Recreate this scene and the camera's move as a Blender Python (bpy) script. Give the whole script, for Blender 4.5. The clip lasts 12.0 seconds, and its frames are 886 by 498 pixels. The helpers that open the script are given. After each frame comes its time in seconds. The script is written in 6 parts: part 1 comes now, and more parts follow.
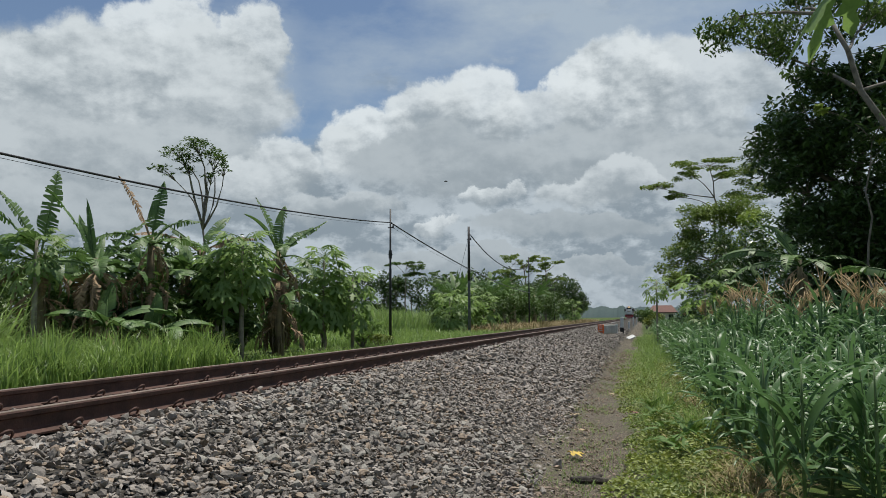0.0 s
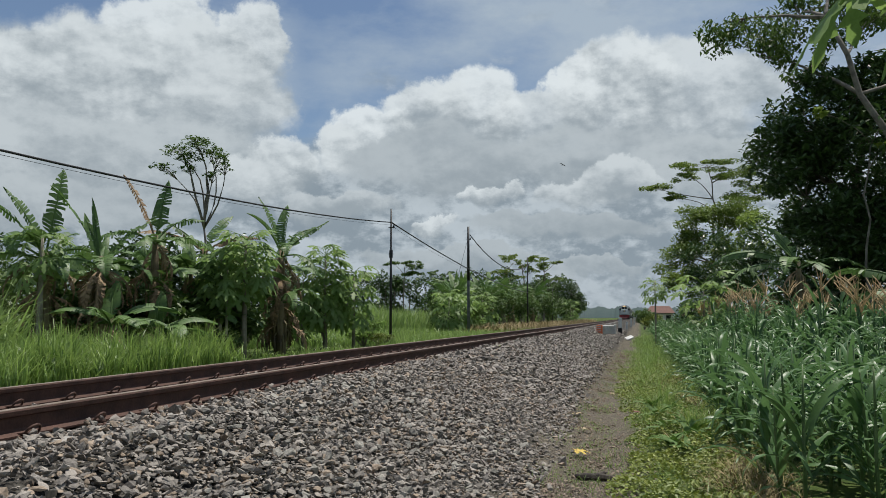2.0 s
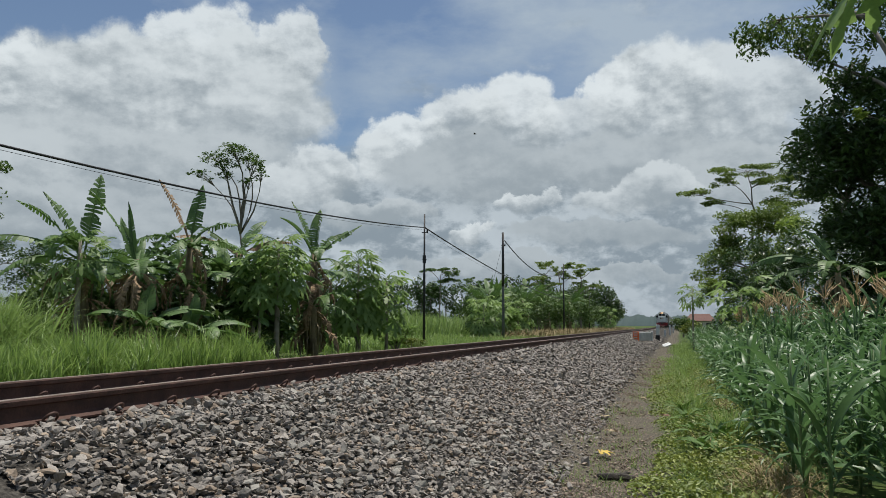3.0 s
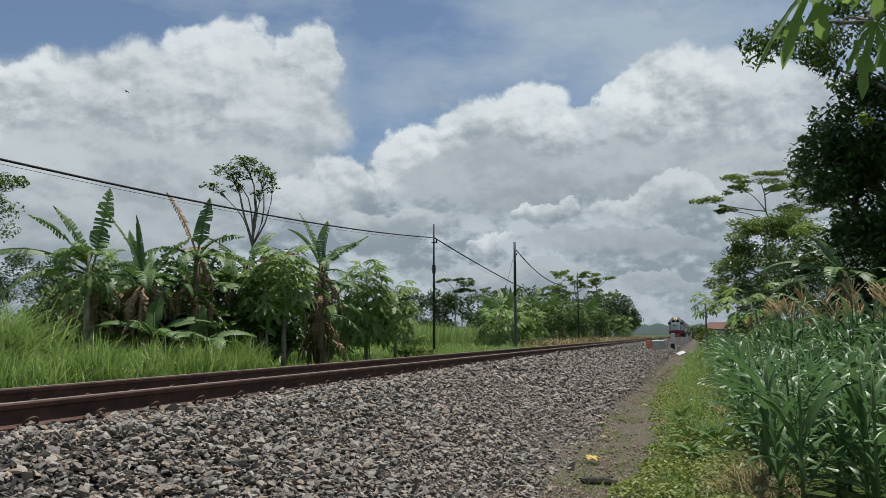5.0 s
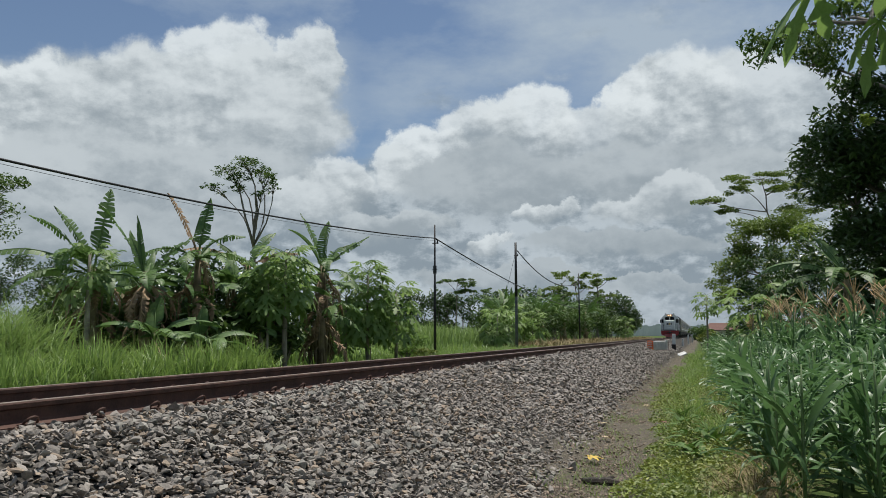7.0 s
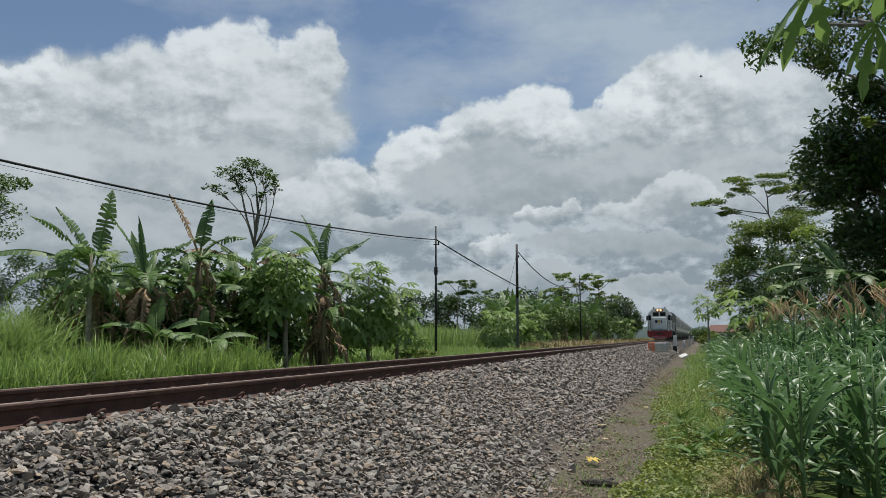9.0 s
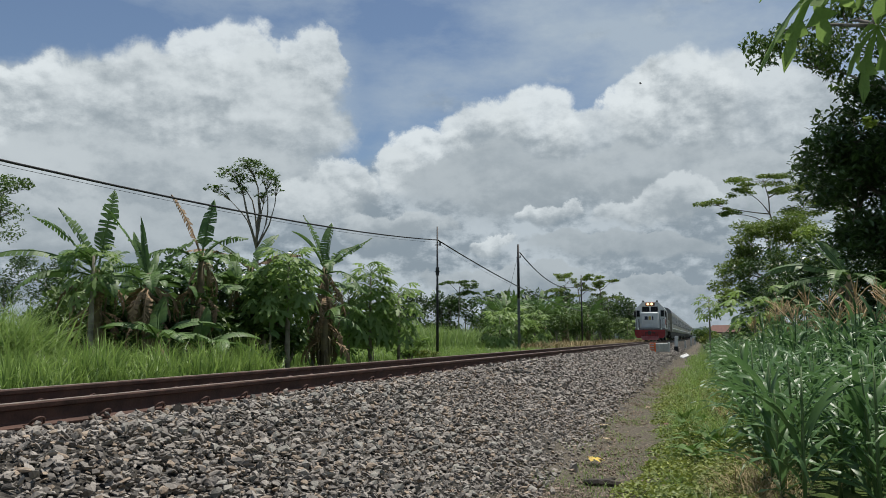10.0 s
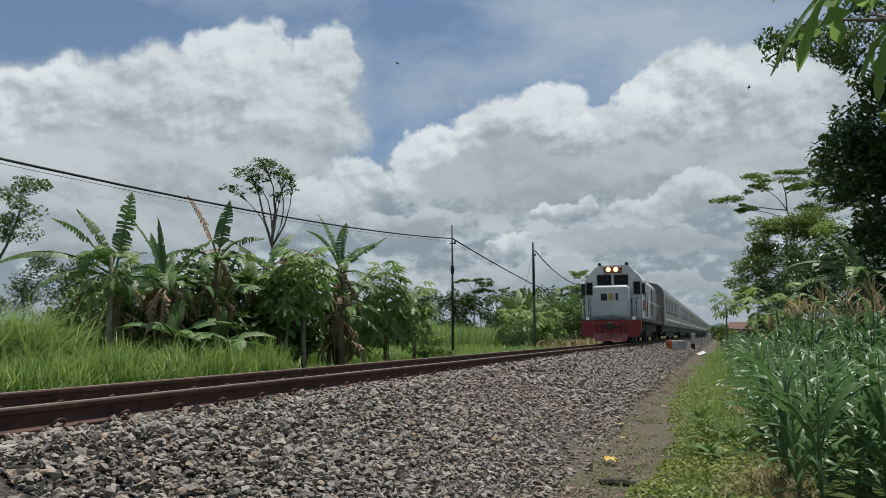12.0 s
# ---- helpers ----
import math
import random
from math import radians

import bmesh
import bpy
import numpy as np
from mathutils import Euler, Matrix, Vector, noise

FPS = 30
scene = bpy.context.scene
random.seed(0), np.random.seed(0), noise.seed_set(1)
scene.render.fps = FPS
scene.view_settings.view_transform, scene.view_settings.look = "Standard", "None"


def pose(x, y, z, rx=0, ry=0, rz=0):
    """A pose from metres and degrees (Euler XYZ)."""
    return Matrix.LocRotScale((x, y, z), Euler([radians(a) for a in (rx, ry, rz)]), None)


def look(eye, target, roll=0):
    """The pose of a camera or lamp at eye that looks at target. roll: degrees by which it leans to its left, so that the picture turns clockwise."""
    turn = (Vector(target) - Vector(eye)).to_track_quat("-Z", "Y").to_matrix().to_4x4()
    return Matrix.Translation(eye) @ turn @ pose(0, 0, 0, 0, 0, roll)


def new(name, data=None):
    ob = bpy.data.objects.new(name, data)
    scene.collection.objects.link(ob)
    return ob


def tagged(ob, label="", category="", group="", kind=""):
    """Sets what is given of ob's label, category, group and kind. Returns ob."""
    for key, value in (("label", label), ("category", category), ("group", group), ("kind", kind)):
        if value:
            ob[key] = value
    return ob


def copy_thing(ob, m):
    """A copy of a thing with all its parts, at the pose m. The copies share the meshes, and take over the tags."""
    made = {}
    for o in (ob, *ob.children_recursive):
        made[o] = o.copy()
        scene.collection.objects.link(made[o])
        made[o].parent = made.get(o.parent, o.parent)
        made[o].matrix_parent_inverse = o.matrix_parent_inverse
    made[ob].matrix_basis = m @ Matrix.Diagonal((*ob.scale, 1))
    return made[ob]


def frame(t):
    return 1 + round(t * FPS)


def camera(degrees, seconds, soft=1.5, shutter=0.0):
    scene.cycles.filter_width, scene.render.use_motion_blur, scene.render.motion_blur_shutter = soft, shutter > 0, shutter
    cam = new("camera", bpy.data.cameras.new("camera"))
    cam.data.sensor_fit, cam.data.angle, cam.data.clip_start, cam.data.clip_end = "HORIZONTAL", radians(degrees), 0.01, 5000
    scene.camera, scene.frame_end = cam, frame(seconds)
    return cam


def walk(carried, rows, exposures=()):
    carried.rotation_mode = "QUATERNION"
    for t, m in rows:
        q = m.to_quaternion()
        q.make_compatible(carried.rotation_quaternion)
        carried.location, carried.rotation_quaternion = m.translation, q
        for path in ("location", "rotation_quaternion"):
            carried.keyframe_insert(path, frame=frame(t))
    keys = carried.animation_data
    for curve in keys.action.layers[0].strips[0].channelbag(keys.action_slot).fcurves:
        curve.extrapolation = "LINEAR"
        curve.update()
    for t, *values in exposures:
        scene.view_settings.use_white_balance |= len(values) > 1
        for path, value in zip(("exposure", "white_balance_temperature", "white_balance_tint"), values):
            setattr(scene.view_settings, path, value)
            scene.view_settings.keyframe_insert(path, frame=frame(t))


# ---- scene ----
cam = camera(56.5, 12.0, 0.5)

PATH = [
    (0, (4.191, 0.132, 0.534), (3.724, 2.069, 0.699), -0.3),
    (0.5, (4.166, 0.125, 0.542), (3.703, 2.064, 0.706), -0.2),
    (1, (4.173, 0.077, 0.55), (3.708, 2.015, 0.713), -0.2),
    (1.5, (4.153, -0.006, 0.537), (3.689, 1.933, 0.7), -0.2),
    (2, (4.127, -0.042, 0.534), (3.665, 1.897, 0.698), -0.0),
    (2.5, (4.173, -0.028, 0.485), (3.679, 1.902, 0.654), 0.1),
    (3, (4.276, 0.016, 0.439), (3.727, 1.93, 0.621), 0.2),
    (5, (4.63, -0.032, 0.406), (4.041, 1.868, 0.613), -0.2),
    (5.5, (4.622, -0.034, 0.401), (4.033, 1.866, 0.609), -0.2),
    (6, (4.63, -0.036, 0.396), (4.039, 1.863, 0.606), -0.2),
    (6.5, (4.617, -0.023, 0.393), (4.027, 1.876, 0.602), -0.2),
    (7, (4.624, -0.018, 0.396), (4.033, 1.881, 0.605), -0.2),
    (9, (4.644, -0.035, 0.401), (4.05, 1.862, 0.613), -0.1),
    (9.5, (4.644, -0.055, 0.392), (4.048, 1.843, 0.605), -0.1),
    (10, (4.641, -0.064, 0.398), (4.044, 1.833, 0.611), -0.1),
    (10.5, (4.634, -0.073, 0.403), (4.038, 1.824, 0.616), -0.1),
    (11, (4.637, -0.075, 0.402), (4.039, 1.822, 0.615), -0.1),
    (11.5, (4.641, -0.078, 0.398), (4.035, 1.816, 0.612), -0.1),
    (12, (4.658, -0.092, 0.421), (4.026, 1.794, 0.629), -0.3),
]
walk(cam, [(t, look(eye, target, roll)) for t, eye, target, roll in PATH])

# ---- light ----
SUN_ELEVATION, SUN_TURN = 74.0, 22.0   # high sun beyond the track, towards the right
world = bpy.data.worlds.new("sky")
scene.world = world
world.use_nodes = True
wn, wl = world.node_tree.nodes, world.node_tree.links
wn.clear()


def wmath(op, a, b=None, clamp=False):
    n = wn.new("ShaderNodeMath")
    n.operation, n.use_clamp = op, clamp
    for i, v in enumerate((a, b)):
        if v is None:
            continue
        if isinstance(v, (int, float)):
            n.inputs[i].default_value = v
        else:
            wl.new(v, n.inputs[i])
    return n.outputs[0]


def wramp(value, lo, hi, to_lo=0.0, to_hi=1.0):
    n = wn.new("ShaderNodeMapRange")
    n.interpolation_type = "SMOOTHSTEP"
    wl.new(value, n.inputs["Value"])
    for k, v in (("From Min", lo), ("From Max", hi), ("To Min", to_lo), ("To Max", to_hi)):
        n.inputs[k].default_value = v
    return n.outputs["Result"]


def wmix(fac, a, b):
    n = wn.new("ShaderNodeMix")
    n.data_type = "RGBA"
    wl.new(fac, n.inputs["Factor"])
    for socket, v in ((n.inputs[6], a), (n.inputs[7], b)):
        if isinstance(v, tuple):
            socket.default_value = v
        else:
            wl.new(v, socket)
    return n.outputs[2]


def build_sky():
    sky = wn.new("ShaderNodeTexSky")
    sky.sky_type, sky.sun_disc = "NISHITA", False
    sky.sun_elevation, sky.sun_rotation = radians(SUN_ELEVATION), radians(SUN_TURN)
    sky.air_density, sky.dust_density, sky.ozone_density = 1.0, 0.6, 2.0
    coords = wn.new("ShaderNodeTexCoord")
    split = wn.new("ShaderNodeSeparateXYZ")
    wl.new(coords.outputs["Generated"], split.inputs[0])
    x, y, z = split.outputs
    # bearing and height angle, in degrees / 10
    bearing = wmath("MULTIPLY", wmath("ARCTAN2", x, y), 5.7296)
    height = wmath("MULTIPLY", wmath("ARCSINE", z), 5.7296)

    def field(dx, dz, scale, detail, rough, stretch=1.6, seed=0.0):
        join = wn.new("ShaderNodeCombineXYZ")
        wl.new(wmath("ADD", bearing, dx), join.inputs[0])
        wl.new(wmath("MULTIPLY", wmath("ADD", height, dz), stretch), join.inputs[1])
        join.inputs[2].default_value = seed
        n = wn.new("ShaderNodeTexNoise")
        n.noise_dimensions = "3D"
        wl.new(join.outputs[0], n.inputs["Vector"])
        n.inputs["Scale"].default_value, n.inputs["Detail"].default_value, n.inputs["Roughness"].default_value = scale, detail, rough
        return n.outputs["Fac"]

    def bump(b, h, rb, rh):
        d = wmath("ADD", wmath("POWER", wmath("ABSOLUTE", wmath("DIVIDE", wmath("SUBTRACT", bearing, b), rb)), 2.0),
                  wmath("POWER", wmath("ABSOLUTE", wmath("DIVIDE", wmath("SUBTRACT", height, h), rh)), 2.0))
        return wmath("POWER", 2.71828, wmath("MULTIPLY", d, -1.0))

    def vector(op, a, b, c=None):
        n = wn.new("ShaderNodeVectorMath")
        n.operation = op
        for i, v in enumerate((a, b, c)):
            if v is None:
                continue
            if isinstance(v, tuple):
                n.inputs[i].default_value = v
            else:
                wl.new(v, n.inputs[i])
        return n

    # thin high layer with open blue, and a grey sheet towards the horizon
    fine = field(0, 0, 1.15, 9, 0.58, 1.5)
    lifted = field(0.10, 0.14, 1.15, 9, 0.58, 1.5)
    puffy = field(0, 0, 3.4, 8, 0.62, 1.5, 2.0)
    lifted_puffy = field(0.03, 0.05, 3.4, 8, 0.62, 1.5, 2.0)
    relief = wmath("ADD", wmath("MULTIPLY", wmath("SUBTRACT", fine, lifted), 2.0), wmath("MULTIPLY", wmath("SUBTRACT", puffy, lifted_puffy), 1.3))
    sheet = wmath("ADD", wmath("ADD", wramp(height, 1.75, 0.7, -0.12, 0.75), wmath("MULTIPLY", wmath("SUBTRACT", field(0, 0, 0.8, 8, 0.6, 2.6, 6.0), 0.5), 1.7)), wmath("MULTIPLY", wmath("SUBTRACT", puffy, 0.5), 0.5))
    veil = wmath("ADD", wramp(field(0, 0, 0.55, 7, 0.62, 2.2, 4.0), 0.36, 0.68, 0.05, 0.75), wmath("MULTIPLY", bump(-0.5, 2.1, 1.1, 0.28), 0.55))
    for b, h, rb, rh, w in BLUE_GAPS:
        open_sky = wmath("MULTIPLY", bump(b, h, rb, rh), w)
        sheet = wmath("SUBTRACT", sheet, open_sky)
        veil = wmath("SUBTRACT", veil, wmath("MULTIPLY", open_sky, 0.7))
    veil = wmath("MAXIMUM", wmath("MINIMUM", veil, 0.9), 0.0)
    col = wmix(veil, sky.outputs[0], (4.9, 5.9, 6.9, 1))
    streaks = wramp(wmath("ADD", wmath("MULTIPLY", field(0, 0.1, 0.7, 7, 0.6, 3.6, 9.0), 1.0), wmath("MULTIPLY", relief, 0.9)), 0.34, 0.70)
    col = wmix(wramp(sheet, 0.0, 0.45), col, wmix(streaks, (3.1, 3.8, 4.4, 1), (5.8, 6.6, 7.2, 1)))
    # heaped clouds, the farther behind the nearer, each white above and grey below, with ragged edges
    place = wn.new("ShaderNodeCombineXYZ")
    wl.new(bearing, place.inputs[0])
    wl.new(height, place.inputs[1])
    ragged = wn.new("ShaderNodeTexNoise")
    wl.new(place.outputs[0], ragged.inputs["Vector"])
    ragged.inputs["Scale"].default_value, ragged.inputs["Detail"].default_value, ragged.inputs["Roughness"].default_value = 2.3, 10, 0.61
    shifted = vector("MULTIPLY_ADD", vector("SUBTRACT", ragged.outputs["Color"], (0.5, 0.5, 0.5)).outputs[0], (0.62, 0.50, 0.0), place.outputs[0]).outputs[0]
    for b, h, rb, rh, white in CLOUD_PUFFS:
        local = vector("MULTIPLY_ADD", shifted, (1 / rb, 1 / rh, 0.0), (-b / rb, -h / rh, 0.0)).outputs[0]
        far = vector("LENGTH", local, None).outputs["Value"]
        cut = wn.new("ShaderNodeSeparateXYZ")
        wl.new(local, cut.inputs[0])
        crest = wmath("ADD", wmath("ADD", cut.outputs[1], wmath("MULTIPLY", cut.outputs[0], -0.15)), wmath("MULTIPLY", relief, 1.9))
        lit = wramp(crest, -0.9, 1.0, 0.10, white)
        body = wmix(lit, (3.3, 3.95, 4.45, 1), (8.9, 9.6, 9.9, 1))
        # crisp crests, bases that melt away
        edge = wramp(cut.outputs[1], -0.7, 0.4, 0.25, 0.80)
        cover = wn.new("ShaderNodeMapRange")
        cover.interpolation_type = "SMOOTHSTEP"
        wl.new(far, cover.inputs["Value"])
        cover.inputs["From Min"].default_value, cover.inputs["To Min"].default_value, cover.inputs["To Max"].default_value = 1.0, 0.0, 0.94
        wl.new(edge, cover.inputs["From Max"])
        col = wmix(cover.outputs["Result"], col, body)
    low = wramp(height, -0.05, 0.5, 0.55, 0.0)
    col = wmix(low, col, (4.7, 5.4, 6.0, 1))
    back = wn.new("ShaderNodeBackground")
    back.inputs["Strength"].default_value = SKY_STRENGTH
    wl.new(col, back.inputs["Color"])
    out = wn.new("ShaderNodeOutputWorld")
    wl.new(back.outputs[0], out.inputs[0])


SKY_STRENGTH = 0.085
# bearing and height in tens of degrees, half width, half height, whiteness
CLOUD_PUFFS = [(-4.18, 1.16, 0.98, 0.67, 0.45), (-3.57, 1.41, 0.82, 0.55, 0.7), (-3.22, 1.71, 0.45, 0.44, 0.95), (-2.97, 1.58, 0.47, 0.43, 0.8), (-2.64, 1.78, 0.26, 0.35, 0.9), (-4.54, 1.31, 0.43, 0.37, 0.95),
    (-4.37, 1.42, 0.31, 0.35, 1.0), (-3.99, 1.43, 0.41, 0.39, 0.85), (-3.6, 1.5, 0.47, 0.41, 0.8), (-2.85, 1.36, 0.51, 0.43, 0.75), (-4.17, 0.95, 0.9, 0.43, 0.55), (-3.22, 0.95, 0.9, 0.39, 0.5),
    (-2.46, 1.03, 0.27, 0.24, 0.85), (-2.67, 0.87, 0.43, 0.22, 0.75), (0.36, 1.39, 0.67, 0.52, 0.8), (-0.14, 1.43, 0.47, 0.48, 0.95), (-0.36, 1.54, 0.24, 0.33, 1.0), (-0.71, 1.31, 0.47, 0.29, 0.8),
    (-1.09, 1.42, 0.41, 0.33, 1.0), (-1.43, 1.37, 0.35, 0.29, 0.9), (-1.84, 1.25, 0.37, 0.27, 1.0), (-2.06, 1.15, 0.22, 0.24, 0.85), (-1.35, 1.04, 0.82, 0.29, 0.35), (-0.26, 1.08, 0.78, 0.29, 0.4),
    (0.45, 0.96, 0.59, 0.31, 0.45), (-0.12, 0.9, 0.33, 0.16, 0.7), (-0.46, 0.84, 0.31, 0.14, 0.7), (-1.01, 0.84, 0.24, 0.11, 0.9), (-1.39, 0.66, 0.22, 0.08, 0.85), (-2.06, 0.76, 0.43, 0.14, 0.55),
    (-3.86, 0.64, 1.02, 0.22, 0.35), (-4.39, 0.68, 0.59, 0.2, 0.45), (-0.46, 0.59, 0.78, 0.13, 0.3), (-1.27, 0.41, 0.75, 0.09, 0.35), (-0.32, 0.32, 0.47, 0.07, 0.35)]
BLUE_GAPS = [(-4.15, 2.0, 1.02, 0.24, 1.2), (-2.07, 2.14, 0.43, 0.27, 0.9), (-2.31, 1.61, 0.16, 0.43, 0.5), (-1.34, 2.02, 0.24, 0.1, 0.5)]
build_sky()
sun = new("sun", bpy.data.lights.new("sun", "SUN"))
sun.data.energy, sun.data.angle, sun.data.color = 5.0, radians(0.6), (1.0, 0.955, 0.88)
a, e = radians(SUN_TURN), radians(SUN_ELEVATION)
sun.matrix_world = look((math.sin(a) * math.cos(e) * 50, math.cos(a) * math.cos(e) * 50, math.sin(e) * 50), (0, 0, 0))
scene.view_settings.exposure = -0.06


# ---- materials ----
def material(name, dark, light, scale=4.0, rough=0.7, bump=0.0, metal=0.0, thin=0.0, island=0.0, fine=60.0, spec=0.5, obj=0.0):
    m = bpy.data.materials.new(name)
    m.use_nodes = True
    nt = m.node_tree
    n, l = nt.nodes, nt.links
    p = n["Principled BSDF"]
    co = n.new("ShaderNodeTexCoord")
    big = n.new("ShaderNodeTexNoise")
    big.inputs["Scale"].default_value, big.inputs["Detail"].default_value = scale, 6
    small = n.new("ShaderNodeTexNoise")
    small.inputs["Scale"].default_value, small.inputs["Detail"].default_value = fine, 3
    for t in (big, small):
        l.new(co.outputs["Object"], t.inputs["Vector"])
    add = n.new("ShaderNodeMath")
    add.operation = "MULTIPLY_ADD"
    l.new(small.outputs["Fac"], add.inputs[0])
    add.inputs[1].default_value = 0.45
    l.new(big.outputs["Fac"], add.inputs[2])
    value = add.outputs[0]
    off = 0.225
    for weight, source in ((island, "geo"), (obj, "obj")):
        if weight:
            g = n.new("ShaderNodeNewGeometry" if source == "geo" else "ShaderNodeObjectInfo")
            mad = n.new("ShaderNodeMath")
            mad.operation = "MULTIPLY_ADD"
            l.new(g.outputs["Random Per Island" if source == "geo" else "Random"], mad.inputs[0])
            mad.inputs[1].default_value = weight
            l.new(value, mad.inputs[2])
            value = mad.outputs[0]
            off += weight / 2
    ramp = n.new("ShaderNodeMapRange")
    l.new(value, ramp.inputs["Value"])
    spread = 0.22 + (island + obj) * 0.5
    ramp.inputs["From Min"].default_value, ramp.inputs["From Max"].default_value = 0.5 + off - spread, 0.5 + off + spread
    mix = n.new("ShaderNodeMix")
    mix.data_type = "RGBA"
    l.new(ramp.outputs[0], mix.inputs["Factor"])
    mix.inputs[6].default_value, mix.inputs[7].default_value = (*dark, 1), (*light, 1)
    l.new(mix.outputs[2], p.inputs["Base Color"])
    p.inputs["Roughness"].default_value, p.inputs["Metallic"].default_value = rough, metal
    p.inputs["Specular IOR Level"].default_value = spec
    if bump:
        b = n.new("ShaderNodeBump")
        b.inputs["Strength"].default_value, b.inputs["Distance"].default_value = bump, 0.02
        l.new(add.outputs[0], b.inputs["Height"])
        l.new(b.outputs[0], p.inputs["Normal"])
    if thin:
        tr = n.new("ShaderNodeBsdfTranslucent")
        l.new(mix.outputs[2], tr.inputs["Color"])
        ms = n.new("ShaderNodeMixShader")
        ms.inputs[0].default_value = thin
        l.new(p.outputs[0], ms.inputs[1])
        l.new(tr.outputs[0], ms.inputs[2])
        l.new(ms.outputs[0], n["Material Output"].inputs[0])
    return m


def glow(name, colour, strength):
    m = bpy.data.materials.new(name)
    m.use_nodes = True
    p = m.node_tree.nodes["Principled BSDF"]
    p.inputs["Base Color"].default_value = (*colour, 1)
    p.inputs["Emission Color"].default_value, p.inputs["Emission Strength"].default_value = (*colour, 1), strength
    return m


STONE = material("ballast_stone", (0.058, 0.051, 0.045), (0.385, 0.345, 0.30), 9, 0.85, 0.5, island=0.7, fine=90)
STONE_OBJECT = material("ballast_stone_large", (0.11, 0.104, 0.09), (0.38, 0.358, 0.312), 4, 0.85, 0.4, obj=0.7, fine=30)
STONE_WARM = material("ballast_stone_warm", (0.125, 0.096, 0.070), (0.37, 0.29, 0.215), 9, 0.85, 0.5, island=0.7, fine=90)
RUST = material("rusted_rail_steel", (0.040, 0.019, 0.013), (0.095, 0.045, 0.031), 6, 0.7, 0.3, metal=0.25)
RAIL_TOP = material("worn_rail_head", (0.20, 0.14, 0.10), (0.38, 0.29, 0.22), 5, 0.42, 0.1, metal=0.6)
CONCRETE = material("concrete", (0.22, 0.21, 0.19), (0.42, 0.40, 0.37), 3, 0.85, 0.3)
CORN_LEAF = material("corn_leaf", (0.036, 0.096, 0.033), (0.15, 0.265, 0.092), 3, 0.40, 0.15, thin=0.36, island=0.6, obj=0.25, spec=0.40)
CORN_STALK = material("corn_stalk", (0.06, 0.12, 0.035), (0.14, 0.20, 0.07), 5, 0.55)
TASSEL = material("dry_tassel", (0.40, 0.26, 0.13), (0.62, 0.46, 0.26), 5, 0.8, island=0.5)
BANANA_LEAF = material("banana_leaf", (0.044, 0.100, 0.026), (0.145, 0.245, 0.062), 2, 0.52, 0.1, thin=0.3, island=0.35, obj=0.3)
BANANA_DRY = material("dry_banana_leaf", (0.13, 0.085, 0.05), (0.34, 0.24, 0.14), 3, 0.9, 0.3, island=0.6)
BANANA_STEM = material("banana_pseudostem", (0.10, 0.075, 0.045), (0.26, 0.21, 0.11), 3, 0.75, 0.4)
PAPAYA_LEAF = material("papaya_leaf", (0.11, 0.195, 0.045), (0.31, 0.44, 0.13), 3, 0.52, 0.1, thin=0.48, island=0.3, obj=0.35)
PAPAYA_TRUNK = material("papaya_trunk", (0.16, 0.14, 0.11), (0.34, 0.31, 0.25), 6, 0.85, 0.4)
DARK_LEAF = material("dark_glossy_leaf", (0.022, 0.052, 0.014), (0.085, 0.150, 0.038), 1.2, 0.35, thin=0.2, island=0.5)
MID_LEAF = material("mid_green_leaf", (0.036, 0.080, 0.018), (0.14, 0.22, 0.05), 1.0, 0.55, thin=0.28, island=0.5)
LIGHT_LEAF = material("feathery_light_leaf", (0.070, 0.125, 0.024), (0.24, 0.32, 0.065), 0.8, 0.55, thin=0.33, island=0.4)
BARK = material("grey_bark", (0.10, 0.085, 0.07), (0.26, 0.23, 0.19), 5, 0.9, 0.5)
GRASS = material("long_grass", (0.075, 0.145, 0.028), (0.36, 0.50, 0.13), 1.4, 0.45, thin=0.45, island=0.6)
CANE = material("field_cane_leaf", (0.11, 0.185, 0.045), (0.30, 0.42, 0.12), 0.2, 0.55, thin=0.38, island=0.5)
ROTTEN = material("rotten_wood", (0.018, 0.015, 0.012), (0.06, 0.048, 0.038), 8, 0.9, 0.5)
FRESH_LEAF = material("fresh_lime_leaf", (0.14, 0.22, 0.03), (0.30, 0.40, 0.07), 2, 0.5, thin=0.35, island=0.4)
HERB = material("verge_herb", (0.055, 0.105, 0.018), (0.30, 0.34, 0.06), 0.9, 0.55, thin=0.25, island=0.7)
FERN = material("fern_frond", (0.05, 0.12, 0.018), (0.12, 0.22, 0.035), 2, 0.7, thin=0.2, island=0.4)
STRAW = material("dry_grass", (0.20, 0.15, 0.07), (0.42, 0.33, 0.17), 2, 0.85, island=0.6)
YELLOW_LEAF = material("fallen_yellow_leaf", (0.40, 0.25, 0.02), (0.62, 0.45, 0.06), 12, 0.6, island=0.2)
TAN_LEAF = material("fallen_tan_leaf", (0.30, 0.23, 0.13), (0.48, 0.38, 0.24), 12, 0.8)
RED_LEAF = material("fallen_red_brown_leaf", (0.10, 0.03, 0.02), (0.22, 0.07, 0.05), 12, 0.7)
POLE = material("dark_steel_pole", (0.018, 0.018, 0.02), (0.05, 0.048, 0.05), 4, 0.55, metal=0.3)
POLE_GREY = material("weathered_concrete_pole", (0.08, 0.085, 0.09), (0.16, 0.165, 0.17), 4, 0.8)
CABLE = material("black_cable", (0.010, 0.010, 0.011), (0.022, 0.022, 0.024), 3, 0.6)
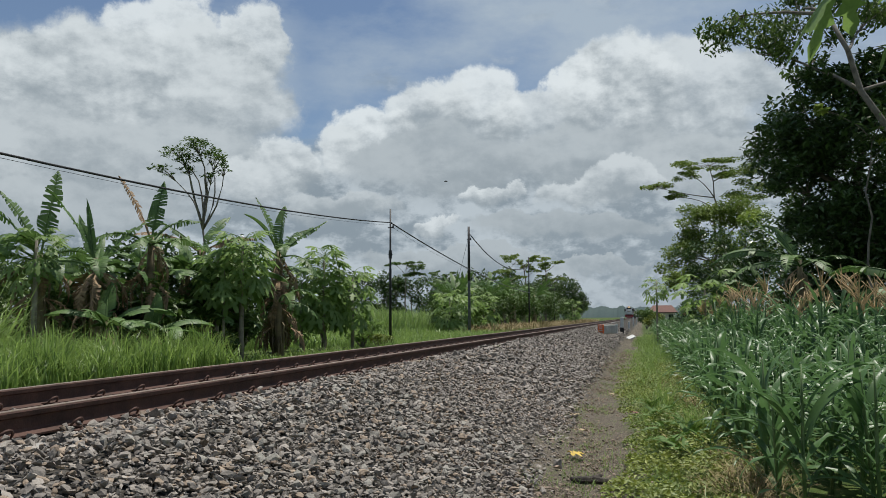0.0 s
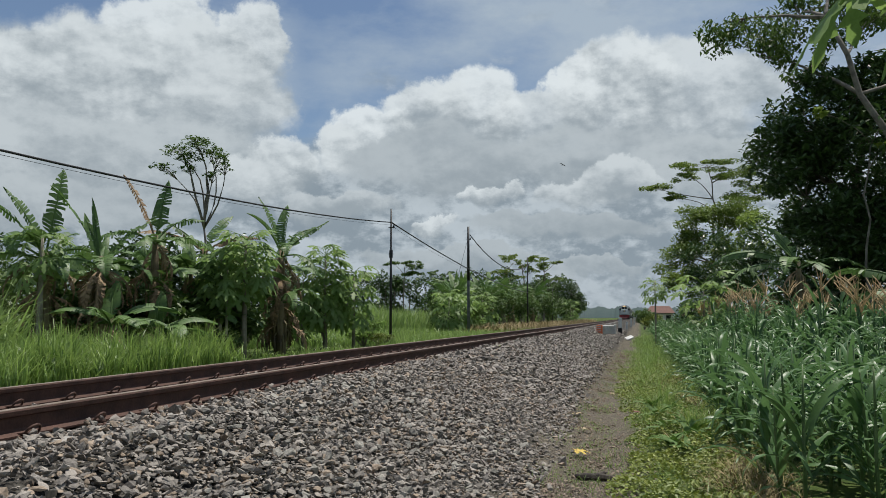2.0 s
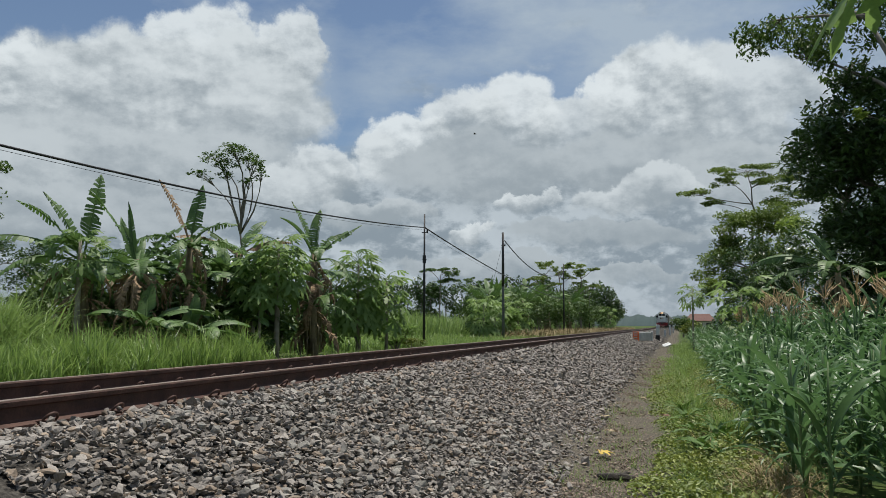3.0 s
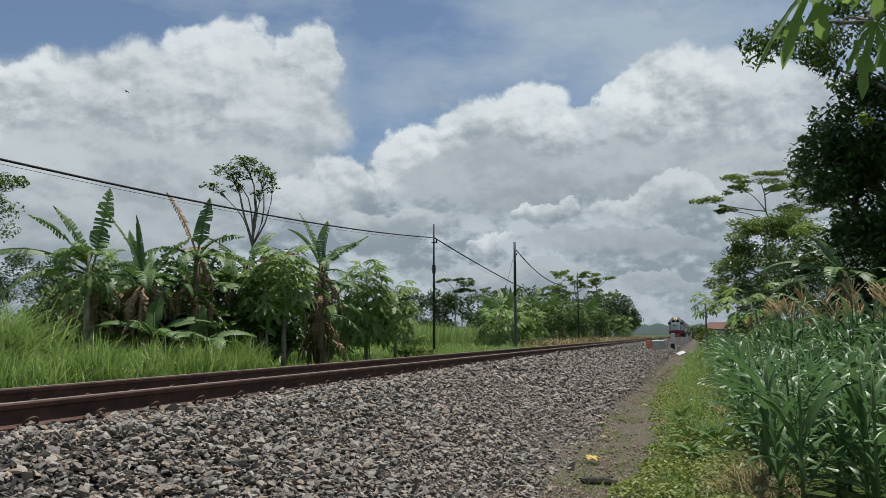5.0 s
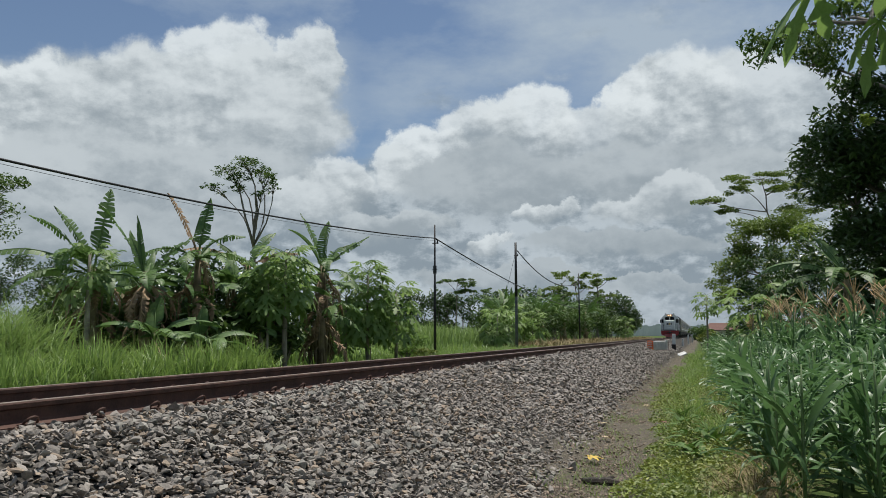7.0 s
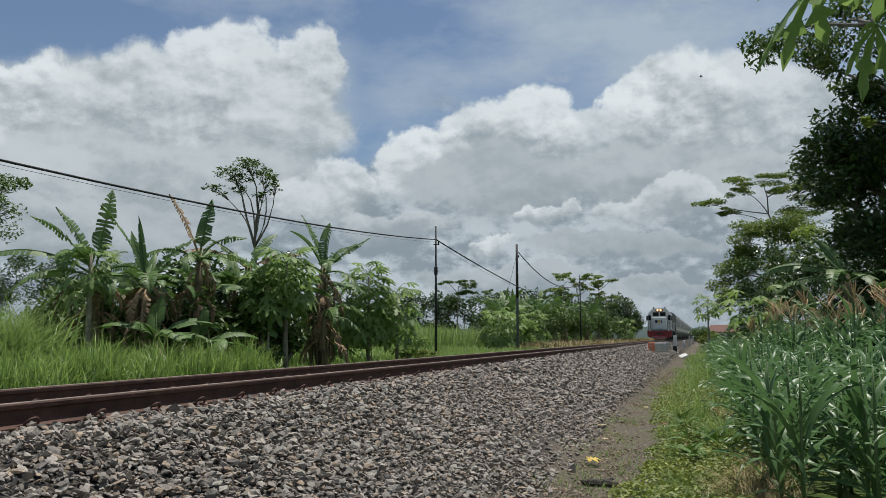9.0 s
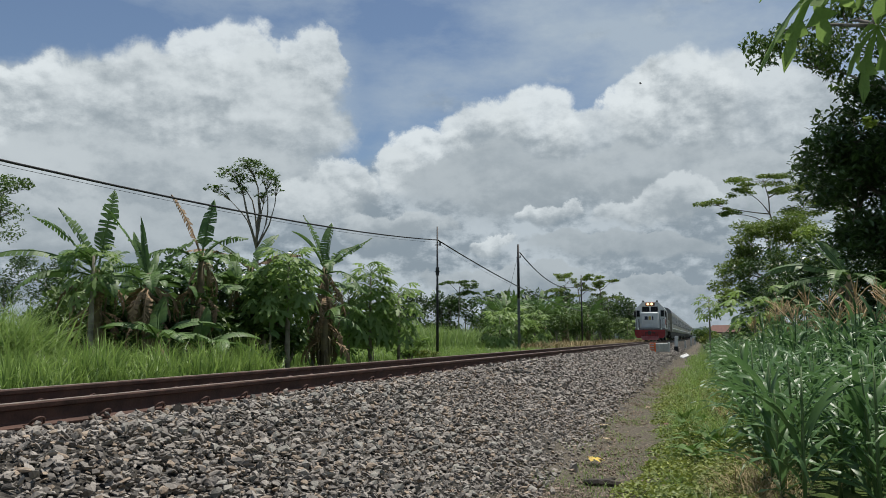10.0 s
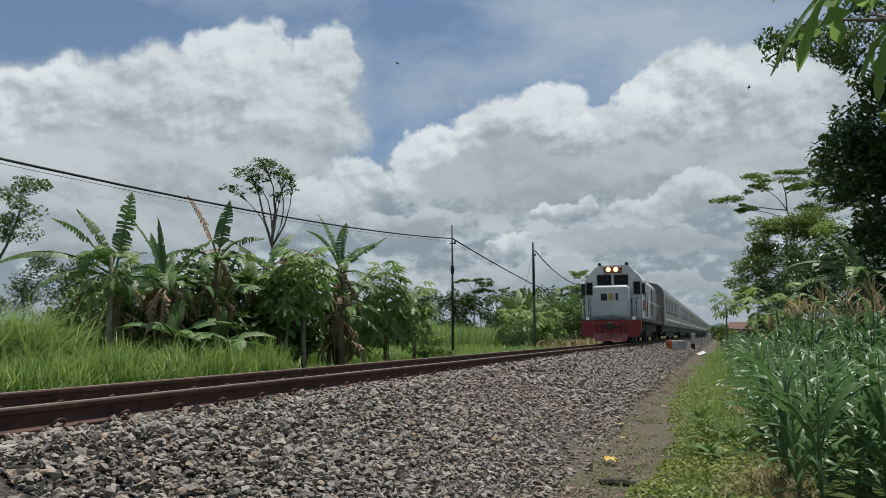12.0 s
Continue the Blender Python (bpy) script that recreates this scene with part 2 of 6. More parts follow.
WHITE = material("white_paint", (0.50, 0.52, 0.52), (0.66, 0.68, 0.68), 1.5, 0.38, 0.03, fine=25)
RED = material("red_paint", (0.19, 0.015, 0.018), (0.33, 0.026, 0.03), 2.0, 0.5, 0.1, fine=20)
BLACK = material("black_underframe", (0.010, 0.010, 0.010), (0.035, 0.03, 0.028), 3, 0.7, 0.2)
GLASS = material("dark_window_glass", (0.006, 0.007, 0.009), (0.012, 0.014, 0.016), 2, 0.18, spec=0.15)
COACH_GLASS = material("tinted_coach_glass", (0.008, 0.009, 0.011), (0.02, 0.022, 0.025), 1, 0.3, spec=0.3)
GREY = material("grey_roof_paint", (0.13, 0.135, 0.14), (0.22, 0.225, 0.23), 2, 0.5)
SILVER = material("coach_stone_paint", (0.17, 0.16, 0.125), (0.27, 0.25, 0.20), 1.2, 0.5)
# white paint toned down for dirt and for the shade along the hood side
DULL_WHITE = material("sooty_shaded_white_paint", (0.30, 0.30, 0.29), (0.50, 0.50, 0.48), 1.5, 0.5, 0.05, fine=25)
WORN_RED = material("worn_red_paint", (0.24, 0.05, 0.05), (0.36, 0.12, 0.11), 3.0, 0.6, 0.1, fine=20)
BROWN = material("brown_lamp_surround", (0.16, 0.06, 0.03), (0.26, 0.11, 0.06), 3.0, 0.6)
BLUE = material("blue_grey_band", (0.02, 0.028, 0.04), (0.045, 0.055, 0.07), 1.2, 0.55, spec=0.2)
MARK_DARK = material("dark_emblem_paint", (0.012, 0.012, 0.03), (0.02, 0.02, 0.05), 2, 0.5)
MARK_GOLD = material("gold_emblem_paint", (0.42, 0.30, 0.07), (0.55, 0.40, 0.12), 2, 0.5)
ORANGE = material("orange_paint", (0.80, 0.16, 0.04), (0.92, 0.24, 0.08), 6, 0.55)
WHITEWASH = material("whitewashed_concrete", (0.48, 0.48, 0.47), (0.72, 0.72, 0.70), 4, 0.8, 0.2)
TILE = material("red_clay_tile", (0.10, 0.05, 0.04), (0.17, 0.08, 0.06), 4, 0.85, 0.2)
PLASTER = material("pale_plaster", (0.55, 0.53, 0.48), (0.72, 0.70, 0.66), 2, 0.85)
LAMP = glow("headlamp_glow", (1.0, 0.62, 0.30), 2.6)
LAMP_DIM = glow("marker_lamp_glow", (0.8, 0.8, 0.78), 0.1)
# blue-grey of the distant air is mixed into this woodland colour
HAZY_FOREST = material("haze_tinted_forest", (0.055, 0.080, 0.080), (0.080, 0.108, 0.104), 0.02, 0.9, island=0.4, fine=0.3, spec=0.05)


def ground_material():
    m = bpy.data.materials.new("ground_soil")
    m.use_nodes = True
    n, l = m.node_tree.nodes, m.node_tree.links
    p = n["Principled BSDF"]
    geo = n.new("ShaderNodeNewGeometry")
    sep = n.new("ShaderNodeSeparateXYZ")
    l.new(geo.outputs["Position"], sep.inputs[0])

    def noisy(scale, detail=5):
        t = n.new("ShaderNodeTexNoise")
        t.inputs["Scale"].default_value, t.inputs["Detail"].default_value = scale, detail
        l.new(geo.outputs["Position"], t.inputs["Vector"])
        return t.outputs["Fac"]

    def ramp(v, a, b):
        r = n.new("ShaderNodeMapRange")
        l.new(v, r.inputs["Value"])
        r.inputs["From Min"].default_value, r.inputs["From Max"].default_value = a, b
        return r.outputs[0]

    def mix(f, a, b):
        x = n.new("ShaderNodeMix")
        x.data_type = "RGBA"
        l.new(f, x.inputs["Factor"])
        for s, v in ((x.inputs[6], a), (x.inputs[7], b)):
            if isinstance(v, tuple):
                s.default_value = (*v, 1)
            else:
                l.new(v, s)
        return x.outputs[2]

    wob = n.new("ShaderNodeMath")
    wob.operation = "MULTIPLY_ADD"
    l.new(noisy(1.6), wob.inputs[0])
    wob.inputs[1].default_value = 0.9
    l.new(sep.outputs[0], wob.inputs[2])
    grain = noisy(55, 4)
    soil = mix(ramp(grain, 0.38, 0.64), (0.040, 0.034, 0.027), (0.19, 0.165, 0.13))
    # bed below the loose stones, coloured darker to deepen the shade in their gaps
    gravel = mix(ramp(noisy(28, 6), 0.38, 0.66), (0.022, 0.020, 0.018), (0.10, 0.092, 0.08))
    green = mix(ramp(noisy(3.0, 6), 0.35, 0.7), (0.030, 0.055, 0.016), (0.10, 0.13, 0.035))
    moss = mix(ramp(noisy(9.0, 8), 0.56, 0.74), soil, (0.080, 0.095, 0.035))
    c = mix(ramp(wob.outputs[0], 3.35, 3.60), gravel, moss)
    c = mix(ramp(wob.outputs[0], 4.35, 4.75), c, green)
    c = mix(ramp(wob.outputs[0], -2.0, -2.4), c, green)
    l.new(c, p.inputs["Base Color"])
    p.inputs["Roughness"].default_value, p.inputs["Specular IOR Level"].default_value = 0.95, 0.1
    b = n.new("ShaderNodeBump")
    b.inputs["Strength"].default_value, b.inputs["Distance"].default_value = 0.6, 0.03
    l.new(grain, b.inputs["Height"])
    l.new(b.outputs[0], p.inputs["Normal"])
    return m


GROUND = ground_material()


# ---- building blocks ----
class Geo:
    """Vertices and faces of one mesh, with a material slot for each face."""

    def __init__(self):
        self.v, self.f, self.s = [], [], []

    def add(self, verts, faces, slot=0):
        k = len(self.v)
        self.v.extend(tuple(p) for p in verts)
        self.f.extend(tuple(i + k for i in face) for face in faces)
        self.s.extend([slot] * len(faces))

    def put(self, other, m):
        k = len(self.v)
        a = np.array(other.v) @ np.array(m.to_3x3()).T + np.array(m.translation)
        self.v.extend(map(tuple, a.tolist()))
        self.f.extend(tuple(i + k for i in face) for face in other.f)
        self.s.extend(other.s)

    def box(self, x0, x1, y0, y1, z0, z1, slot=0):
        self.add([(x, y, z) for x in (x0, x1) for y in (y0, y1) for z in (z0, z1)],
                 [(0, 1, 3, 2), (4, 6, 7, 5), (0, 4, 5, 1), (2, 3, 7, 6), (0, 2, 6, 4), (1, 5, 7, 3)], slot)

    def rbox(self, x0, x1, y0, y1, z0, z1, r, slot=0, seg=2):
        bm = bmesh.new()
        bmesh.ops.create_cube(bm, size=1.0)
        for v in bm.verts:
            v.co = ((x0 + x1) / 2 + v.co.x * (x1 - x0), (y0 + y1) / 2 + v.co.y * (y1 - y0), (z0 + z1) / 2 + v.co.z * (z1 - z0))
        bmesh.ops.bevel(bm, geom=bm.edges[:], offset=r, segments=seg, affect="EDGES", profile=0.5)
        bm.verts.index_update()
        self.add([v.co[:] for v in bm.verts], [[v.index for v in f.verts] for f in bm.faces], slot)
        bm.free()

    def tube(self, points, radii, n=6, slot=0, caps=True):
        pts = [Vector(p) for p in points]
        rings, verts, faces = len(pts), [], []
        for i, p in enumerate(pts):
            d = (pts[min(i + 1, rings - 1)] - pts[max(i - 1, 0)]).normalized()
            side = d.cross(Vector((0, 0, 1)) if abs(d.z) < 0.95 else Vector((1, 0, 0))).normalized()
            up = side.cross(d)
            for k in range(n):
                a = 2 * math.pi * k / n
                verts.append(p + (side * math.cos(a) + up * math.sin(a)) * radii[i])
        for i in range(rings - 1):
            for k in range(n):
                faces.append((i * n + k, i * n + (k + 1) % n, (i + 1) * n + (k + 1) % n, (i + 1) * n + k))
        if caps:
            faces += [tuple(range(n))[::-1], tuple(range((rings - 1) * n, rings * n))]
        self.add(verts, faces, slot)

    def extrude(self, outline, y0, y1, slot=0):
        """A closed outline in x and z, drawn along y."""
        n = len(outline)
        self.add([(x, y0, z) for x, z in outline] + [(x, y1, z) for x, z in outline],
                 [(i, (i + 1) % n, n + (i + 1) % n, n + i) for i in range(n)] + [tuple(range(n))[::-1], tuple(range(n, 2 * n))], slot)

    def mesh(self, name, mats, smooth=False):
        me = bpy.data.meshes.new(name)
        me.from_pydata(self.v, [], self.f)
        for m in mats if isinstance(mats, (list, tuple)) else [mats]:
            me.materials.append(m)
        if any(self.s):
            me.polygons.foreach_set("material_index", self.s)
        if smooth:
            me.polygons.foreach_set("use_smooth", [True] * len(self.f))
        me.update()
        return me


def part(name, geo, mats, parent, label="", smooth=False, at=None):
    ob = new(name, geo if isinstance(geo, bpy.types.Mesh) else geo.mesh(name, mats, smooth))
    ob.parent = parent
    if at is not None:
        ob.matrix_basis = at
    return tagged(ob, label) if label else ob


def thing(name, label, category, at=None, group="", kind=""):
    ob = new(name)
    ob.empty_display_size = 0.2
    if at is not None:
        ob.matrix_basis = at
    return tagged(ob, label, category, group, kind)


def lone(name, geo, mats, label, category, kind="", smooth=False, at=None, group=""):
    ob = new(name, geo.mesh(name, mats, smooth))
    if at is not None:
        ob.matrix_basis = at
    return tagged(ob, label, category, group, kind)


rnd = random.Random(7)


def profile(x):
    """Height of the ground across the line: ballast bed, shoulder, path, verge."""
    pts = [(-4000, 0), (-300, -0.8), (-12, -0.7), (-5.5, -0.5), (-2.8, -0.55), (-1.5, -0.175), (0, -0.175), (1.25, -0.175), (3.15, -0.95), (3.7, -1.0), (5.2, -0.97), (300, -1.0), (4000, -1.0)]
    return float(np.interp(x, [p[0] for p in pts[1:]], [p[1] for p in pts[1:]]))


# ---- ground ----
def build_ground():
    xs = [-2500, -900, -300, -120, -60, -35, -20, -14] + [-10 + i for i in range(7)] + [-2.8, -2.2, -1.5, -0.8, 0, 0.8, 1.35] + [1.6 + 0.25 * i for i in range(20)] + [7, 9, 12, 20, 40, 90, 300, 900, 2500]
    ys = [-200, -60, -20, -8, -3] + [0.4 * i for i in range(60)] + [24 + 1.5 * i for i in range(30)] + [70, 80, 95, 120, 160, 220, 320, 480, 700, 1000, 1600, 2600, 4200]
    g = Geo()
    verts = []
    for y in ys:
        for x in xs:
            z = profile(x)
            if 1.0 < x < 60 or x < -3:
                z += 0.05 * noise.noise(Vector((x * 0.9, y * 0.9, 0)))
            verts.append((x, y, z))
    n = len(xs)
    g.add(verts, [(j * n + i, j * n + i + 1, (j + 1) * n + i + 1, (j + 1) * n + i) for j in range(len(ys) - 1) for i in range(n - 1)])
    lone("ground", g, GROUND, "flat farmland soil with gravel bed, dirt path and grass", "ground", "structure", True)


build_ground()

# ---- track ----
SLEEPERS_FROM, SLEEPER_STEP = -2.47, 0.6


def build_track():
    track = thing("railway_track", "single railway line of rusty rails on concrete sleepers in grey ballast", "railway track", kind="structure")
    web = [(-0.07, -0.159), (0.07, -0.159), (0.07, -0.147), (0.014, -0.130), (0.009, -0.115), (0.009, -0.050), (0.034, -0.038), (0.036, -0.012), (0.030, -0.003)]
    prof = web + [(-x, z) for x, z in web[::-1][:-2]]
    for x in (-0.569, 0.569):
        g = Geo()
        g.extrude([(px + x, pz) for px, pz in prof], -60, 700)
        part("rail", g, RUST, track, "rust-brown steel rail")
        h = Geo()
        h.extrude([(x - 0.031, -0.006), (x + 0.031, -0.006), (x + 0.029, 0.0), (x - 0.029, 0.0)], -60, 700)
        part("rail_head", h, RAIL_TOP, track, "worn paler running surface")
    s = Geo()
    s.rbox(-1.0, 1.0, -0.12, 0.12, -0.36, -0.165, 0.02, seg=1)
    sleeper = s.mesh("sleeper", CONCRETE)
    c = Geo()
    # a spring loop leaning out over the rail foot, its straight leg in the shoulder
    ring = [(0.045 + 0.030 * math.sin(radians(k * 26 - 40)), 0.052 * math.cos(radians(k * 26 - 40)), -0.128 + 0.040 * math.sin(radians(k * 26 - 40))) for k in range(12)]
    c.tube(ring, [0.0085] * 12, 6)
    c.tube([(-0.03, -0.035, -0.146), (0.03, -0.03, -0.136), (0.085, 0.0, -0.142)], [0.010] * 3, 6)
    c.tube([(-0.02, 0.045, -0.146), (0.04, 0.05, -0.140)], [0.010] * 2, 6)
    c.rbox(0.0, 0.09, -0.06, 0.06, -0.178, -0.152, 0.008, seg=1)
    clip = c.mesh("rail_clip", RUST, True)
    for k in range(72):
        y = SLEEPERS_FROM + SLEEPER_STEP * k
        part("sleeper", sleeper, None, track, at=pose(0, y, 0))
        for x, turn in ((0.640, 0), (-0.498, 0), (0.498, 180), (-0.640, 180)):
            part("rail_clip", clip, None, track, at=pose(x, y, 0, 0, 0, turn + rnd.uniform(-8, 8)))
    far = Geo()
    for k in range(72, 260):
        y = SLEEPERS_FROM + SLEEPER_STEP * k
        far.box(-1, 1, y - 0.12, y + 0.12, -0.36, -0.17)
    tagged(part("far_sleepers", far, CONCRETE, track), kind="stuff")


build_track()


def stone_shapes(count, seed):
    r = random.Random(seed)
    out = []
    for _ in range(count):
        bm = bmesh.new()
        bmesh.ops.create_icosphere(bm, subdivisions=1, radius=0.5)
        cuts = [Vector((r.gauss(0, 1), r.gauss(0, 1), r.gauss(0, 1))).normalized() for _ in range(7)]
        for v in bm.verts:
            for c in cuts:
                d = v.co.dot(c) - r.uniform(0.17, 0.30)
                if d > 0:
                    v.co -= c * d
            v.co *= r.uniform(0.84, 1.18)
        bm.verts.index_update()
        out.append((np.array([v.co[:] for v in bm.verts]), np.array([[v.index for v in f.verts] for f in bm.faces])))
        bm.free()
    return out


SHAPES = stone_shapes(14, 3)


def scatter_stones(rng, spots, sizes, lift):
    """One big mesh of tumbled stones at the given spots."""
    vs, fs, k = [], [], 0
    for (x, y), size in zip(spots, sizes):
        v, f = SHAPES[rng.randrange(len(SHAPES))]
        m = np.array((Euler((rng.gauss(0, 0.42), rng.gauss(0, 0.42), rng.uniform(0, 6.28))).to_matrix() @ Matrix.Diagonal((rng.uniform(0.9, 1.6), rng.uniform(0.7, 1.15), rng.uniform(0.34, 0.68)))))
        z = profile(x) + lift + rng.uniform(-0.55, 0.45) * size
        vs.append(v @ m.T * size + np.array((x, y, z)))
        fs.append(f + k)
        k += len(v)
    v, f = np.concatenate(vs), np.concatenate(fs)
    me = bpy.data.meshes.new("stones")
    me.from_pydata(v.tolist(), [], f.tolist())
    return me


def stone_spot(r, y0, y1, power=1.0):
    y = y0 + (y1 - y0) * r.random() ** power
    toe = float(np.interp(y, (4, 8, 14, 40), (3.3, 3.2, 2.9, 2.6)))
    while True:
        x = r.triangular(0.66, 3.5, 2.2) if r.random() < 0.4 else r.uniform(0.66, 3.25)
        if x < toe + abs(r.gauss(0, 0.22)):
            return x, y


def build_ballast():
    bed = thing("ballast_bed", "heap of grey crushed stone ballast beside the rail", "ballast", kind="stuff")
    r = random.Random(11)
    for name, count, y0, y1, lo, hi, mat in (("stones_behind", 5000, -12.0, 3.0, 0.05, 0.11, STONE), ("stones_near", 25000, 3.0, 13.0, 0.028, 0.086, STONE), ("stones_near_brown", 5200, 3.0, 13.0, 0.030, 0.085, STONE_WARM),
                                             ("stones_middle", 16000, 13.0, 30.0, 0.050, 0.135, STONE), ("stones_middle_brown", 4200, 13.0, 30.0, 0.045, 0.09, STONE_WARM), ("stones_far", 12000, 30.0, 80.0, 0.07, 0.14, STONE)):
        spots = [stone_spot(r, y0, y1) for _ in range(count)]
        me = scatter_stones(r, spots, [lo + (hi - lo) * r.random() ** 1.9 for _ in spots], 0.012)
        me.materials.append(mat)
        ob = new(name, me)
        ob.parent = bed
        tagged(ob, kind="stuff")
    spots = [(min(4.25, r.gauss(3.42, 0.36)), 4 + 32 * r.random() ** 1.4) for _ in range(30000)]
    me = scatter_stones(r, spots, [0.010 + 0.040 * r.random() ** 3 for _ in spots], 0.0)
    me.materials.append(STONE_WARM)
    ob = new("path_gravel", me)
    ob.parent = bed
    tagged(ob, kind="stuff")
    spots = [(r.uniform(-2.2, 0.46), r.uniform(-10, 40)) for _ in range(8000)]
    me = scatter_stones(r, [s for s in spots if abs(s[0] + 0.569) > 0.12], [r.uniform(0.04, 0.08) for _ in spots], 0.0)
    me.materials.append(STONE)
    ob = new("stones_between_rails", me)
    ob.parent = bed
    tagged(ob, kind="stuff")
    shapes = []
    for v, f in SHAPES[:8]:
        g = Geo()
        g.add(v.tolist(), f.tolist())
        shapes.append(g.mesh("stone", STONE_OBJECT))
    for _ in range(280):
        x, y = stone_spot(r, 4.0, 9.0)
        s = r.uniform(0.06, 0.115)
        ob = part("stone", shapes[r.randrange(8)], None, bed, at=pose(x, y, profile(x) + 0.03, r.uniform(-30, 30), r.uniform(-30, 30), r.uniform(0, 360)))
        ob.scale = (s * r.uniform(1, 1.4), s, s * r.uniform(0.55, 0.8))


build_ballast()

# ---- plants: building blocks ----
def blade_field(name, bases, heights, widths, leans, rng, mat, seg=(0, 0.35, 0.7, 1.0)):
    """Grass-like blades as one mesh."""
    b, h, w, ln = (np.asarray(a, float) for a in (bases, heights, widths, leans))
    n = len(b)
    a = np.array([rng.uniform(0, 6.283) for _ in range(n)])
    d = np.stack([np.cos(a), np.sin(a), np.zeros(n)], 1)
    side = np.stack([-np.sin(a), np.cos(a), np.zeros(n)], 1)
    twist = np.array([rng.uniform(-1, 1) for _ in range(n)])[:, None]
    side = side * np.sqrt(1 - 0.6 * twist ** 2) + d * twist * 0.77
    rows = []
    for s in seg:
        c = b + d * (h * ln * s * s)[:, None] + np.array((0, 0, 1)) * (h * s * (1 - 0.45 * ln * s * s))[:, None]
        half = side * (w * 0.5 * (1 - s ** 1.8))[:, None]
        rows += [c - half, c + half]
    k = len(seg)
    v = np.stack(rows, 1).reshape(-1, 3)
    f = np.concatenate([np.arange(n)[:, None] * 2 * k + np.array((2 * i, 2 * i + 1, 2 * i + 3, 2 * i + 2)) for i in range(k - 1)])
    me = bpy.data.meshes.new(name)
    me.from_pydata(v.tolist(), [], f.tolist())
    me.materials.append(mat)
    return me


def leaf_mesh(name, centres, size, rng, mat, droop=0.3, slim=0.45, flat=0.5):
    """Folded leaf diamonds at the given centres as one mesh."""
    r = np.random.RandomState(rng.randrange(10 ** 6))
    c = np.asarray(centres, float)
    n = len(c)
    a = r.uniform(0, 6.283, n)
    dz = r.normal(-droop, 0.45, n)
    d = np.stack([np.cos(a), np.sin(a), dz], 1)
    d /= np.linalg.norm(d, axis=1)[:, None]
    up = np.stack([r.normal(0, flat, n), r.normal(0, flat, n), np.ones(n)], 1)
    side = np.cross(d, up)
    side /= np.linalg.norm(side, axis=1)[:, None]
    nor = np.cross(side, d)
    s = (size * r.uniform(0.6, 1.25, n))[:, None]
    v = np.stack([c - d * s * 0.5, c + side * s * slim * 0.5 + nor * s * 0.08 - d * s * 0.05, c + d * s * 0.5 - nor * s * 0.08, c - side * s * slim * 0.5 + nor * s * 0.08 - d * s * 0.05], 1).reshape(-1, 3)
    k = np.arange(n)[:, None] * 4
    f = np.concatenate([k + np.array((0, 1, 2)), k + np.array((0, 2, 3))])
    me = bpy.data.meshes.new(name)
    me.from_pydata(v.tolist(), [], f.tolist())
    me.materials.append(mat)
    return me


def clump(rng, centre, radii, count, shell=0.45):
    out = []
    for _ in range(count):
        v = Vector((rng.gauss(0, 1), rng.gauss(0, 1), rng.gauss(0, 1))).normalized() * (rng.random() ** shell)
        out.append((centre[0] + v.x * radii[0], centre[1] + v.y * radii[1], centre[2] + v.z * radii[2]))
    return out


def limb(g, a, b, r0, r1, rng, sag=0.12, n=6, steps=6):
    a, b = Vector(a), Vector(b)
    l = (b - a).length
    off = Vector((rng.uniform(-1, 1), rng.uniform(-1, 1), rng.uniform(-0.3, 1))) * l * sag
    pts = [a.lerp(b, i / steps) + off * math.sin(math.pi * i / steps) + Vector((rng.uniform(-1, 1), rng.uniform(-1, 1), 0)) * l * 0.012 for i in range(steps + 1)]
    pts[0], pts[-1] = a, b
    g.tube(pts, [r0 + (r1 - r0) * i / steps for i in range(steps + 1)], n)
    return pts


def tree(label, base, top, trunk_r, clumps, leaf, mat, per, seed, droop=0.3, slim=0.45, sub=4, category="tree", twigs=True, bark=None, group=""):
    """A trunk, limbs to each leaf clump, and a crown of small leaves in uneven sub-clumps. Heights are in the world; the tree stands at base."""
    rng = random.Random(seed)
    bx, by, bz = base
    t = thing("tree", label, category, pose(bx, by, bz), group)
    g = Geo()
    tz = [v - o for v, o in zip(top, base)]
    spine = limb(g, (0, 0, -0.2), tz, trunk_r, trunk_r * 0.35, rng, 0.04, 9, 9)
    leaves = []
    for cx, cy, cz, rx, ry, rz in clumps:
        c = Vector((cx - bx, cy - by, cz - bz))
        near = min(spine[3:], key=lambda p: (p - (c - Vector((0, 0, abs(c.x) * 0.5 + 0.3)))).length)
        path = limb(g, near, c, trunk_r * 0.38, trunk_r * 0.1, rng)
        count = int(per * max(rx * ry, rx * rz, ry * rz))
        for _ in range(sub):
            o = Vector((rng.gauss(0, 0.5), rng.gauss(0, 0.5), rng.gauss(0, 0.5)))
            k = rng.uniform(0.35, 0.62)
            sc = c + Vector((max(-0.85, min(0.85, o.x)) * rx, max(-0.85, min(0.85, o.y)) * ry, max(-0.85, min(0.85, o.z)) * rz))
            if twigs:
                limb(g, path[-2], sc, trunk_r * 0.13, trunk_r * 0.03, rng, 0.1, 5, 4)
            leaves += clump(rng, sc, (rx * k, ry * k, rz * k), count // sub)
    part("trunk", g, bark or BARK, t, smooth=True)
    part("crown", leaf_mesh("crown", leaves, leaf, rng, mat, droop, slim), None, t)
    return t


